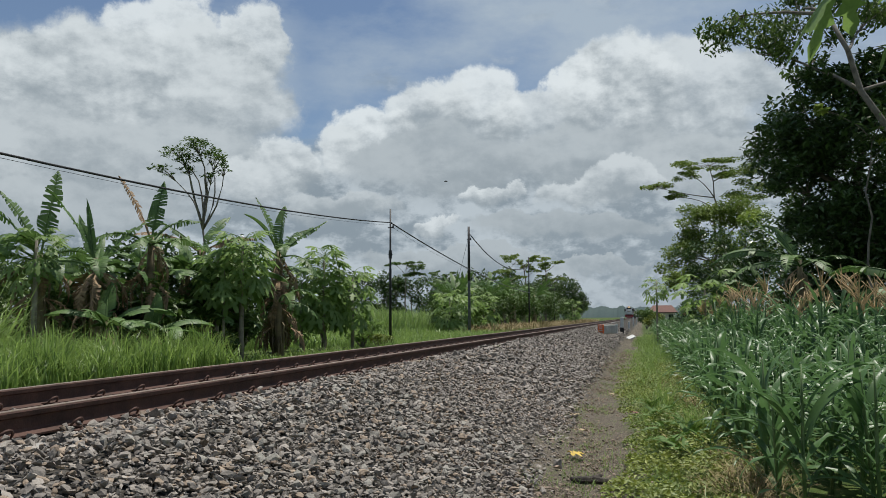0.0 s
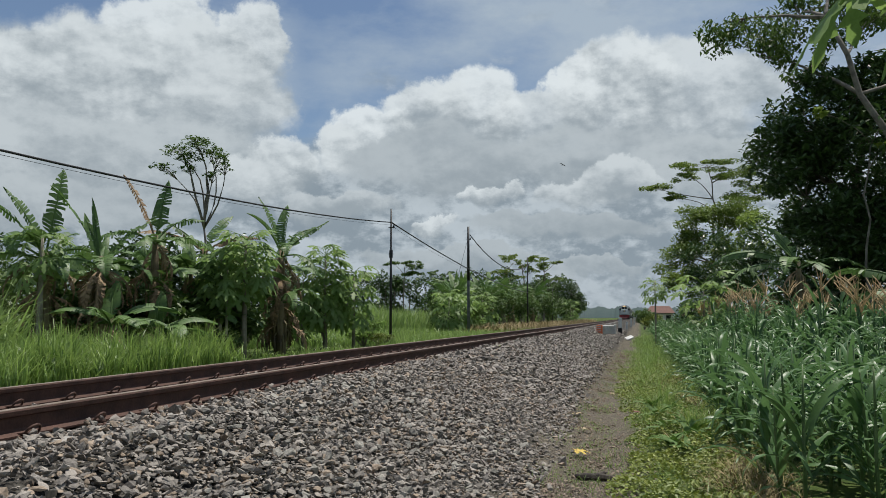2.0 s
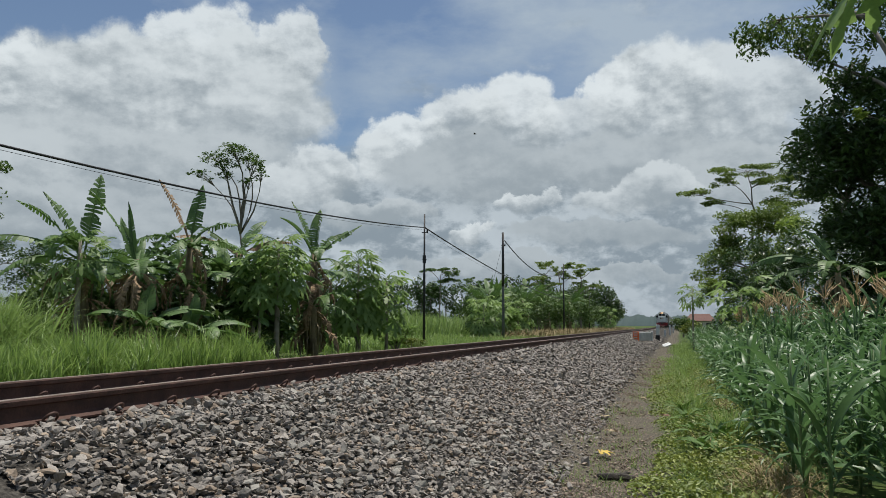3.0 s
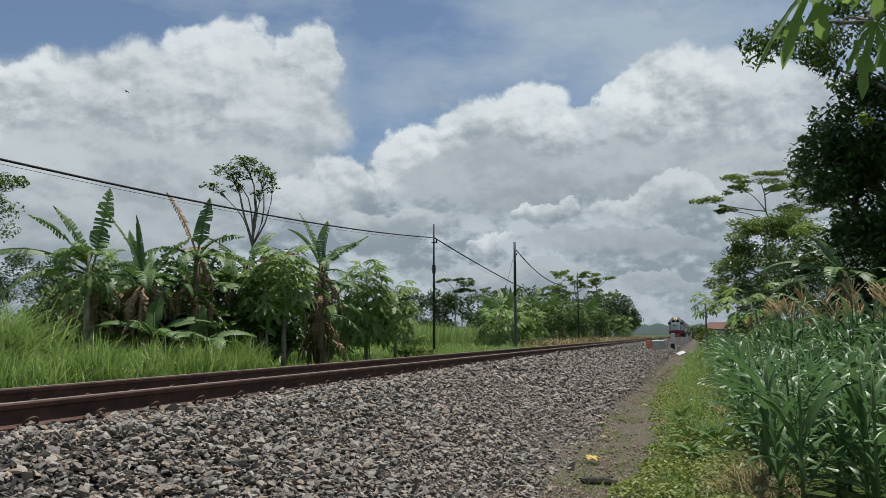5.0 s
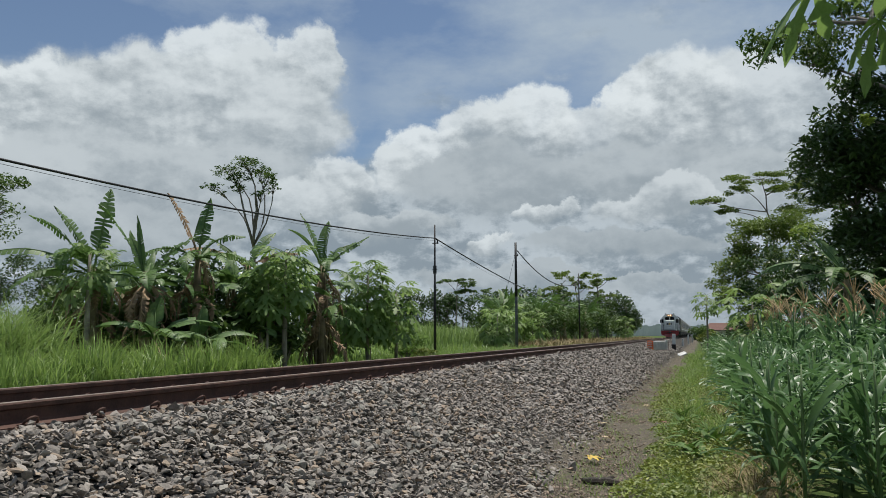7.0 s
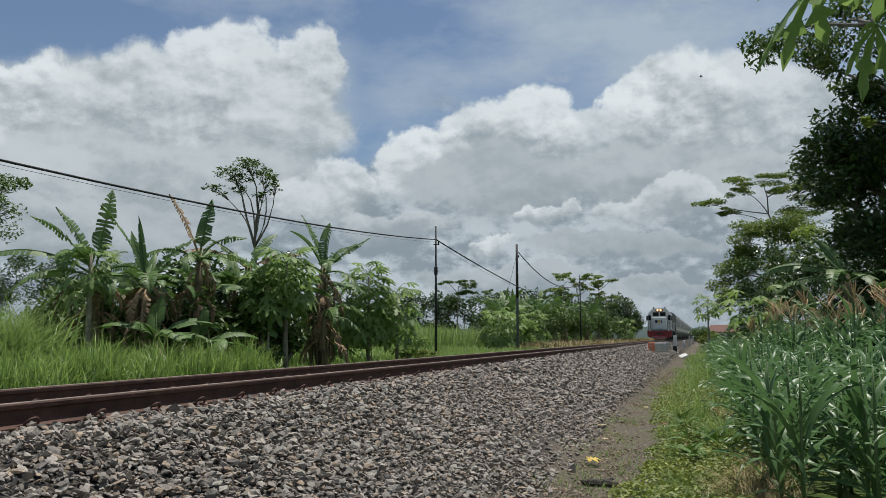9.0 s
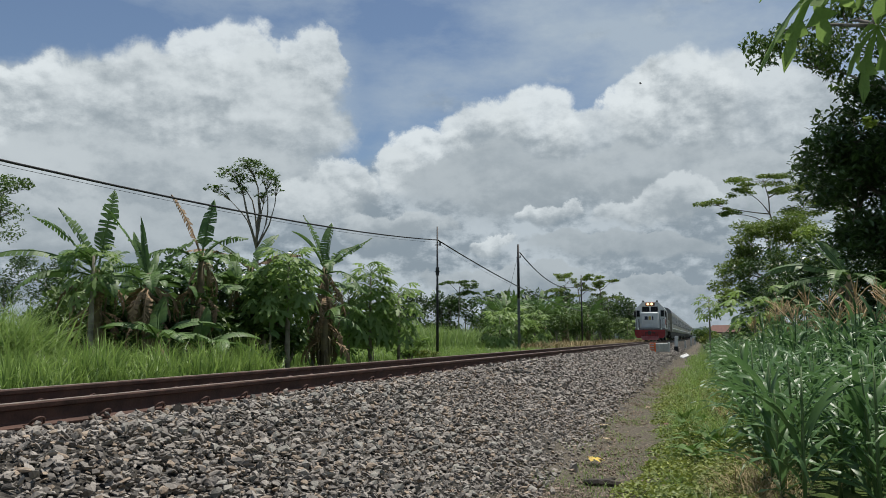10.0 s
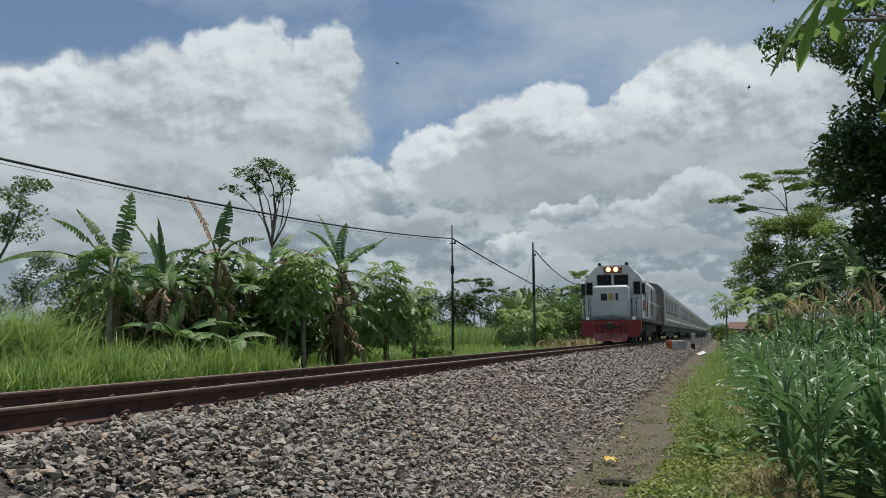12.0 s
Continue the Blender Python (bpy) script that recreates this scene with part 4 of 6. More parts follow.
# ---- trees ----
def build_trees():
    r = random.Random(77)
    dark = [(9.6, 27.5, 5.2, 2.3, 2.3, 2.2), (8.6, 27, 6.3, 1.4, 1.5, 1.3), (10.4, 27.5, 7.2, 2.0, 1.8, 1.3), (8.2, 27.2, 4.4, 1.2, 1.4, 1.2), (9.0, 27, 3.2, 1.4, 1.5, 1.1), (11.5, 27, 4.2, 2.0, 2.0, 2.0), (12.5, 28, 6.5, 2.0, 2.0, 1.8), (10.2, 26.5, 2.6, 1.6, 1.6, 1.2), (11.8, 27, 2.2, 1.8, 1.5, 1.4), (11.6, 27.5, 5.2, 2.4, 2.0, 2.4), (10.2, 27.5, 3.2, 2.2, 2, 1.9), (12.4, 27, 2.0, 2.2, 2, 2), (8.6, 27.2, 5.4, 1.4, 1.5, 1.4), (9.0, 26.8, 1.2, 1.7, 1.5, 1.2), (10.8, 27, 0.8, 1.8, 1.5, 1.3), (8.4, 27.5, 6.9, 1.2, 1.5, 0.8), (9.9, 27.5, 7.5, 1.4, 1.5, 0.7), (11.8, 27.5, 7.7, 1.6, 1.5, 0.8), (7.9, 27.2, 6.0, 0.9, 1.2, 0.9), (11.6, 29, 4.0, 2.2, 1.5, 2.0), (13.2, 29, 3.0, 2.2, 1.5, 2.2), (10.2, 29.5, 2.5, 2.0, 1.5, 1.8), (12.4, 29, 6.5, 2.0, 1.5, 1.6), (9.2, 29, 3.6, 1.6, 1.4, 1.6)]
    dark = [(x + 0.68, y, z, a, b, c) for x, y, z, a, b, c in dark]
    tree("dense dark-leaved broad tree at the field edge", (11.0, 28, -1), (11.1, 28, 6.5), 0.24, dark, 0.26, DARK_LEAF, 520, 21, 0.35, 0.42, 6)
    shoot = [(9.35, 25.0, 6.35, 0.30, 0.3, 0.22), (11.4, 25.0, 6.9, 0.35, 0.3, 0.25), (10.9, 25.0, 5.2, 0.25, 0.3, 0.2)]
    tree("slim sapling with lime-green shoots before the dark tree", (10.6, 25.3, -1), (10.6, 25.3, 5.4), 0.05, shoot, 0.2, FRESH_LEAF, 900, 31, 0.2, 0.5, 3)
    fill = [(6.5, 44, 0.9, 1.0, 1.2, 0.9), (7.4, 44, 2.4, 1.2, 1.2, 1.1), (8.5, 44, 3.6, 1.4, 1.2, 1.2), (9.6, 44, 1.6, 1.5, 1.2, 1.3), (10.8, 44, 3.2, 1.5, 1.2, 1.5), (8.2, 44, 0.6, 1.3, 1.2, 1.0), (6.9, 44, 3.6, 0.9, 1.0, 0.7)]
    tree("dark bushy tree below the layered crowns", (8.4, 44.5, -1), (8.4, 44.5, 2.6), 0.09, fill, 0.24, DARK_LEAF, 420, 33, 0.3, 0.45, 6)
    high = [(8.9, 34, 11.0, 1.7, 1.6, 1.1), (10.5, 34, 12.5, 1.9, 1.7, 1.2), (8.2, 34, 12.6, 1.3, 1.4, 0.9), (10.6, 34, 10.2, 1.1, 1.2, 0.8), (12.8, 34, 11.8, 1.7, 1.7, 1.2), (13.6, 34, 9.6, 1.2, 1.2, 0.8), (11.8, 34, 13.6, 2.0, 1.8, 1.1)]
    high = [(4.2 + (x - 4.2) * 0.8, 27.6, 0.53 + (z - 0.53) * 0.8, a * 0.8, b * 0.8, c * 0.8) for x, y, z, a, b, c in high]
    tree("tall open tree with pale trunk and drooping leaves", (12.3, 24.6, -1), (9.55, 25.2, 9.2), 0.17, high, 0.21, MID_LEAF, 520, 22, 0.7, 0.4, 6)
    mid = [(8.6, 57, 10.7, 1.8, 1.6, 0.35), (7.4, 57, 10.0, 0.9, 1.2, 0.3), (10.6, 57, 9.9, 1.7, 1.6, 0.4), (5.3, 57, 9.2, 0.9, 1.0, 0.28), (6.4, 57, 8.5, 0.8, 1.0, 0.28), (12.0, 57, 9.2, 1.6, 1.6, 0.6), (10.8, 57, 8.4, 1.4, 1.4, 0.4)]
    tree("flat-topped feathery tree with layered branches", (9.3, 57.5, -1), (9.0, 57.5, 9.5), 0.11, mid, 0.22, LIGHT_LEAF, 560, 23, 0.1, 0.4, 7)
    body = [(7.2, 50, 6.4, 1.3, 1.6, 0.7), (8.8, 50, 6.6, 1.6, 1.6, 0.9), (6.6, 50, 5.2, 1.2, 1.5, 0.8), (6.4, 50, 4.0, 1.2, 1.5, 0.8), (8.3, 49, 4.8, 1.7, 1.5, 1.1), (7.0, 49, 2.8, 1.4, 1.5, 1.0), (10.4, 50, 6.2, 1.6, 1.6, 1.2), (9.6, 49, 3.4, 1.8, 1.5, 1.2), (7.8, 49, 1.4, 1.6, 1.4, 1.0)]
    tree("leafy mid-green tree with layered branches", (8.2, 50.5, -1), (8.4, 50.5, 6), 0.15, body, 0.22, LIGHT_LEAF, 900, 24, 0.2, 0.42, 8)
    under = [(8.6, 36, 2.6, 1.5, 1.5, 1.4), (7.6, 38, 1.5, 1.3, 1.3, 1.2), (10.2, 35, 3.4, 1.6, 1.5, 1.6), (11.8, 33, 1.5, 1.8, 1.5, 1.6), (10.0, 34, 1.0, 1.6, 1.5, 1.2), (13.5, 33, 3.5, 2.0, 1.5, 2.2), (14.5, 31, 1.5, 2.4, 1.5, 2.0)]
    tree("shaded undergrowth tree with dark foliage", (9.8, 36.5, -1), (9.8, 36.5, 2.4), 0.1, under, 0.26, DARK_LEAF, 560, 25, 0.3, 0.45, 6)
    lime = [(9.3, 46, 5.2, 1.0, 1.0, 0.8), (10.0, 46, 4.2, 0.9, 0.9, 0.8)]
    tree("young tree with fresh yellow-green leaves", (9.6, 46.5, -1), (9.6, 46.5, 4.2), 0.07, lime, 0.26, FRESH_LEAF, 420, 26)
    # thin flat-topped tree behind the bananas
    thin = [(-15.3, 32.2, 7.6, 0.75, 0.7, 0.30), (-14.6, 32.2, 8.05, 0.75, 0.7, 0.28), (-13.6, 32.3, 7.35, 0.5, 0.6, 0.25), (-16.0, 32, 7.0, 0.5, 0.5, 0.22), (-14.1, 32.4, 7.8, 0.5, 0.6, 0.2), (-15.0, 32.2, 7.1, 0.5, 0.5, 0.2), (-13.8, 32.2, 6.7, 0.4, 0.4, 0.2), (-15.7, 32.1, 7.9, 0.5, 0.5, 0.2), (-14.9, 32.3, 8.3, 0.5, 0.5, 0.18), (-13.3, 32.2, 7.0, 0.4, 0.4, 0.18)]
    tree("slender bare-limbed tree with small flat crown", (-14.5, 32.6, -0.7), (-14.4, 32.5, 4.4), 0.12, thin, 0.17, MID_LEAF, 520, 27, 0.1, 0.45, 8)
    left = [(-28.4, 33, 6.9, 1.5, 1.6, 0.9), (-29.6, 33, 7.9, 1.6, 1.6, 0.9), (-31, 33, 6.2, 1.6, 1.6, 1.0)]
    tree("leafy tree beyond the tall grass", (-33.5, 34, -0.7), (-31.0, 34, 6.0), 0.16, left, 0.22, MID_LEAF, 260, 28, 0.4)
    back = [(-30.2, 38, 3.6, 1.8, 1.8, 1.2), (-32.6, 38, 3.9, 2.0, 1.8, 1.2), (-28.2, 38, 3.2, 1.6, 1.6, 1.2), (-31, 38, 1.8, 2.2, 1.8, 1.1), (-34.5, 38, 2.4, 2, 1.8, 1.6), (-27.6, 38, 1.4, 1.5, 1.5, 1.2)]
    tree("broad dark tree behind the grass", (-31, 38.6, -0.7), (-31, 38.6, 3.2), 0.18, back, 0.24, DARK_LEAF, 300, 29, 0.3)
    # far trees beside and behind the field
    for k, (x, y, top, w, mat, flat) in enumerate(((-27.6, 110, 8.4, 2.2, MID_LEAF, 0.3), (-31, 146, 8.8, 2.2, MID_LEAF, 0.3), (-9.6, 99, 7.8, 1.9, LIGHT_LEAF, 0.35), (-7.2, 101, 7.2, 1.6, LIGHT_LEAF, 0.35), (-11.4, 97, 7.0, 1.6, LIGHT_LEAF, 0.35))):
        cl = [(x + r.uniform(-1, 1) * w, y + r.uniform(-1, 1), top - r.uniform(0.0, 2.2), w * 0.55, w * 0.55, w * 0.55 * flat) for _ in range(6)]
        tree("umbrella-shaped feathery tree beyond the field", (x, y, -0.8), (x, y, top - 1.2), 0.13, cl, 0.4, mat, 160, 60 + k, 0.1, 0.45, 4, group="trees beyond the field")
    for k, (x, y, top, w) in enumerate(((-5.2, 117, 6.0, 3.0), (-8.5, 112, 6.2, 3.0), (-11.5, 108, 5.4, 3.0), (-13.5, 92, 4.0, 2.6), (-12.5, 82, 3.8, 2.5), (-11.8, 70, 3.6, 2.2), (-6.5, 128, 4.5, 3.0))):
        cl = [(x + r.uniform(-0.7, 0.7) * w, y + r.uniform(-1, 1), top * r.uniform(0.25, 0.85), w * 0.5, w * 0.5, top * 0.2) for _ in range(8)]
        tree("rounded leafy tree in the grove beside the track", (x, y, -0.7), (x, y, top * 0.7), 0.14, cl, 0.34, MID_LEAF if k % 2 else DARK_LEAF, 170, 70 + k, 0.3, 0.45, 4, group="trees in the grove")
    row = Geo()
    leaves = []
    for k in range(34):
        x, y = -62 + k * 1.65 + r.uniform(-0.8, 0.8), 138 + r.uniform(-6, 6)
        top = r.uniform(6.2, 9.6)
        row.tube([(x, y, -1), (x, y, top * 0.6)], [0.15, 0.06], 5)
        for _ in range(6):
            leaves += clump(r, (x + r.uniform(-1.4, 1.4), y + r.uniform(-1, 1), top * r.uniform(0.2, 0.85)), (1.3, 1.3, top * 0.17), 110)
    far = thing("tree_row", "dark row of trees at the far end of the field", "far woods", kind="stuff")
    part("trunks", row, BARK, far)
    part("crowns", leaf_mesh("crowns", leaves, 0.6, r, DARK_LEAF, 0.3, 0.6), None, far)


build_trees()


def build_hills():
    r = random.Random(13)
    for name, y, amp, x0, x1 in (("hill_line", 900, 14, -700, 700),):
        g = Geo()
        n = 900
        tops = []
        for i in range(n + 1):
            x = x0 + (x1 - x0) * i / n
            z = amp * (0.72 + 0.30 * noise.noise(Vector((x * 0.006, y, 0)))) + 2.4 * noise.noise(Vector((x * 0.09, 3, 0))) + 2.2 * noise.noise(Vector((x * 0.33, 7, 0))) + 1.6 * abs(noise.noise(Vector((x * 0.9, 17, 0))))
            tops.append((x, z))
        verts = [(x, y, -2) for x, z in tops] + [(x, y + 25, z) for x, z in tops] + [(x, y + 300, z * 0.6) for x, z in tops]
        g.add(verts, [(i, i + 1, n + 2 + i, n + 1 + i) for i in range(n)] + [(n + 1 + i, n + 2 + i, 2 * n + 3 + i, 2 * n + 2 + i) for i in range(n)])
        tagged(lone(name, g, HAZY_FOREST, "low wooded hill on the horizon", "backdrop", "structure", True))


build_hills()


# ---- grass and verge ----
def build_grass():
    r = random.Random(31)

    def field(name, label, count, spot, h, w, lean, mat, cat="grass"):
        b = []
        for _ in range(count):
            x, y = spot()
            b.append((x, y, profile(x) - 0.02))
        me = blade_field(name, b, [h(*p[:2]) for p in b], [r.uniform(*w) for _ in b], [r.uniform(*lean) for _ in b], r, mat)
        ob = new(name, me)
        tagged(ob, label, cat, kind="stuff")

    field("tall_grass", "tall bright green grass beside the rail", 11000, lambda: (r.uniform(-8.4, -4.4), r.uniform(9.0, 16.9)), lambda x, y: r.uniform(0.45, 1.05) * (0.65 + 0.7 * max(0, noise.noise(Vector((x * 1.3, y * 1.3, 8))) + 0.4)), (0.016, 0.034), (0.1, 0.8), GRASS)
    field("margin_grass", "low patchy grass along the track margin", 6000, lambda: (r.uniform(-5.6, -2.9), r.uniform(16.5, 32)), lambda x, y: r.uniform(0.06, 0.30) * (0.3 + 1.5 * max(0, noise.noise(Vector((x * 1.1, y * 0.7, 18))) + 0.35)), (0.010, 0.02), (0.2, 0.9), GRASS)
    field("margin_grass", "green grass along the farther track margin", 8000, lambda: (r.uniform(-7.0, -3.0), r.uniform(28, 60)), lambda x, y: r.uniform(0.2, 0.55), (0.014, 0.026), (0.1, 0.8), GRASS)
    field("elephant_grass", "tall clump of arching elephant grass", 3200, lambda: (r.gauss(-8.45, 0.6), r.gauss(12.2, 0.5)), lambda x, y: r.uniform(0.9, 2.25), (0.024, 0.052), (0.25, 1.15), CANE)
    field("elephant_grass", "tall cane grass behind the bananas", 7000, lambda: (r.uniform(-24, -9.0), r.uniform(12.5, 28)), lambda x, y: r.uniform(0.9, 2.2), (0.04, 0.08), (0.1, 0.9), CANE)
    field("cane_field", "level field of green sugar cane", 60000, lambda: (r.uniform(-60, -8.5), 40 + 90 * r.random() ** 1.7), lambda x, y: r.uniform(1.6, 2.25), (0.035, 0.08), (0.1, 0.7), CANE, "field")
    field("field_grass", "rough grass at the field edge", 7000, lambda: (r.uniform(-16, -7), r.uniform(27, 46)), lambda x, y: r.uniform(0.3, 0.9), (0.03, 0.05), (0.2, 0.9), GRASS)
    field("dry_maize_strip", "strip of dry yellow maize beside the track", 9000, lambda: (r.uniform(-6.4, -3.4), r.uniform(48, 150)), lambda x, y: r.uniform(0.3, 0.95), (0.04, 0.09), (0.2, 1.0), STRAW, "dry maize")
    def verge(near, far, power, reach=5.35):
        y = near + (far - near) * r.random() ** power
        edge = float(np.interp(y, (7, 10, 14, 17, 30, 60), (3.80, 4.02, 3.8, 3.58, 3.5, 3.4))) + 0.22 * noise.noise(Vector((3.0, y * 1.1, 6)))
        return edge + (reach - edge) * r.random() ** 0.85, y

    def depth(x, y):
        """How far into the verge a spot lies, 0 at the path's edge."""
        edge = float(np.interp(y, (7, 10, 14, 17, 30, 60), (3.80, 4.02, 3.8, 3.58, 3.5, 3.4)))
        return max(0.12, min(1.0, (x - edge) / 0.55))

    def patch(x, y, size, seed):
        return max(0.0, noise.noise(Vector((x * size, y * size * 0.6, seed))) + 0.3)

    field("verge_grass", "green grass along the dirt path", 15000, lambda: verge(11.0, 62, 1.5), lambda x, y: r.uniform(0.10, 0.48) * depth(x, y) * (0.25 + 1.7 * patch(x, y, 1.7, 2)), (0.007, 0.016), (0.2, 1.0), GRASS)
    field("verge_grass", "short thin grass among the weeds", 7000, lambda: verge(4.5, 13, 1.0), lambda x, y: r.uniform(0.04, 0.20) * depth(x, y) * (0.3 + 1.7 * patch(x, y, 2.2, 22)), (0.004, 0.009), (0.3, 1.1), GRASS)
    field("dry_verge_grass", "straw-coloured dry grass on the verge", 9000, lambda: (r.gauss(5.0, 0.2), r.uniform(4.5, 20)), lambda x, y: r.uniform(0.08, 0.34) * (0.25 + 1.6 * patch(x, y, 1.5, 12)), (0.004, 0.010), (0.6, 1.3), STRAW)
    field("path_tufts", "sparse short grass tufts on the dirt path", 9000, lambda: (r.gauss(3.55, 0.25), 4 + 34 * r.random() ** 1.4), lambda x, y: r.uniform(0.03, 0.13) * (0.3 + 1.6 * max(0, noise.noise(Vector((x * 3, y * 1.2, 4))) + 0.25)), (0.004, 0.008), (0.3, 1.0), GRASS)
    field("meadow_grass", "short green grass around the path", 7000, lambda: (r.uniform(5.0, 14.0), r.uniform(-10, 6.5)), lambda x, y: r.uniform(0.1, 0.4), (0.012, 0.025), (0.2, 1.0), GRASS)
    herbs = []
    while len(herbs) < 36000:
        x, y = verge(4.5, 26, 1.7)
        mound = noise.noise(Vector((x * 2.0, y * 1.6, 5)))
        if mound < -0.22 and r.random() < 0.7:
            continue
        herbs.append((x, y, profile(x) + 0.01 + 0.27 * r.random() * depth(x, y) * max(0.08, mound + 0.40)))
    tagged(new("verge_herbs", leaf_mesh("verge_herbs", herbs, 0.052, r, HERB, 0.1, 0.62)), "low leafy weeds with yellowing leaves on the verge", "weeds", kind="stuff")


build_grass()

# ---- poles and cables ----
def build_poles():
    poles = []
    for x, y, top, r0, mat, label in ((-5.5, 31.4, 4.85, 0.055, POLE, "slim dark steel utility pole beside the track"), (-5.5, 46.7, 5.75, 0.085, POLE_GREY, "grey utility pole with a dark upper half"),
                                      (-5.5, 72.6, 5.8, 0.075, POLE, "dark utility pole in front of the grove"), (-5.5, 94, 3.7, 0.06, POLE, "short dark pole in front of the grove"), (-5.5, -23, 4.9, 0.07, POLE, "dark steel utility pole beside the track")):
        z = profile(x)
        t = thing("utility_pole", label, "utility pole", pose(x, y, z), "utility poles")
        h = top - z
        g = Geo()
        g.tube([(0, 0, -0.3), (0, 0, h * 0.55), (0.0, 0, h * 0.56), (0, 0, h)], [r0, r0 * 0.9, r0 * 0.75, r0 * 0.55], 10)
        part("shaft", g, mat, t, smooth=True)
        b = Geo()
        b.tube([(-0.10, -0.02, h - 0.75), (0.14, -0.02, h - 0.75)], [0.02, 0.02], 6)
        b.tube([(0.12, -0.02, h - 0.78), (0.12, -0.02, h - 0.64)], [0.035, 0.03], 8)
        part("bracket", b, POLE, t, "steel cable bracket")
        if y == 31.4:
            c = Geo()
            c.tube([(-0.1, 0, h * 0.66), (0.1, 0, h * 0.66)], [0.018, 0.018], 6)
            c.tube([(0, 0, h * 0.63), (0, 0, h * 0.69)], [0.07, 0.07], 10)
            part("clamp", c, POLE, t, "clamp ring on the shaft")
        if y == 46.7:
            c = Geo()
            c.tube([(0, 0, h * 0.5), (0, 0, h + 0.01)], [r0 * 0.99, r0 * 0.75], 10)
            part("upper_shaft", c, POLE, t, "dark painted upper half", True)
        poles.append(t)

    def cable(a, b, sag, r, label="black overhead cable sagging between poles"):
        g = Geo()
        n = 28
        a, b = Vector(a), Vector(b)
        g.tube([a.lerp(b, i / n) - Vector((0, 0, sag * 4 * (i / n) * (1 - i / n))) for i in range(n + 1)], [r] * (n + 1), 6)
        lone("overhead_cable", g, CABLE, label, "cable", "", True, group="overhead cables")

    cable((-5.5, -23, 4.32), (-5.45, 31.4, 4.30), 1.27, 0.022)
    cable((-5.5, -23, 4.22), (-5.45, 31.4, 4.20), 1.24, 0.004, "thin wire below the overhead cable")
    cable((-5.45, 31.4, 4.28), (-5.45, 72.6, 2.65), 0.42, 0.026)
    cable((-5.45, 31.4, 4.15), (-5.45, 46.7, 3.25), 0.15, 0.004, "thin wire below the overhead cable")
    cable((-5.4, 46.7, 5.28), (-5.45, 72.6, 5.05), 1.02, 0.030)
    cable((-5.5, 46.7, 5.2), (-7.2, 47.6, -0.5), 0.02, 0.008, "thin steel stay wire down to the ground")


build_poles()


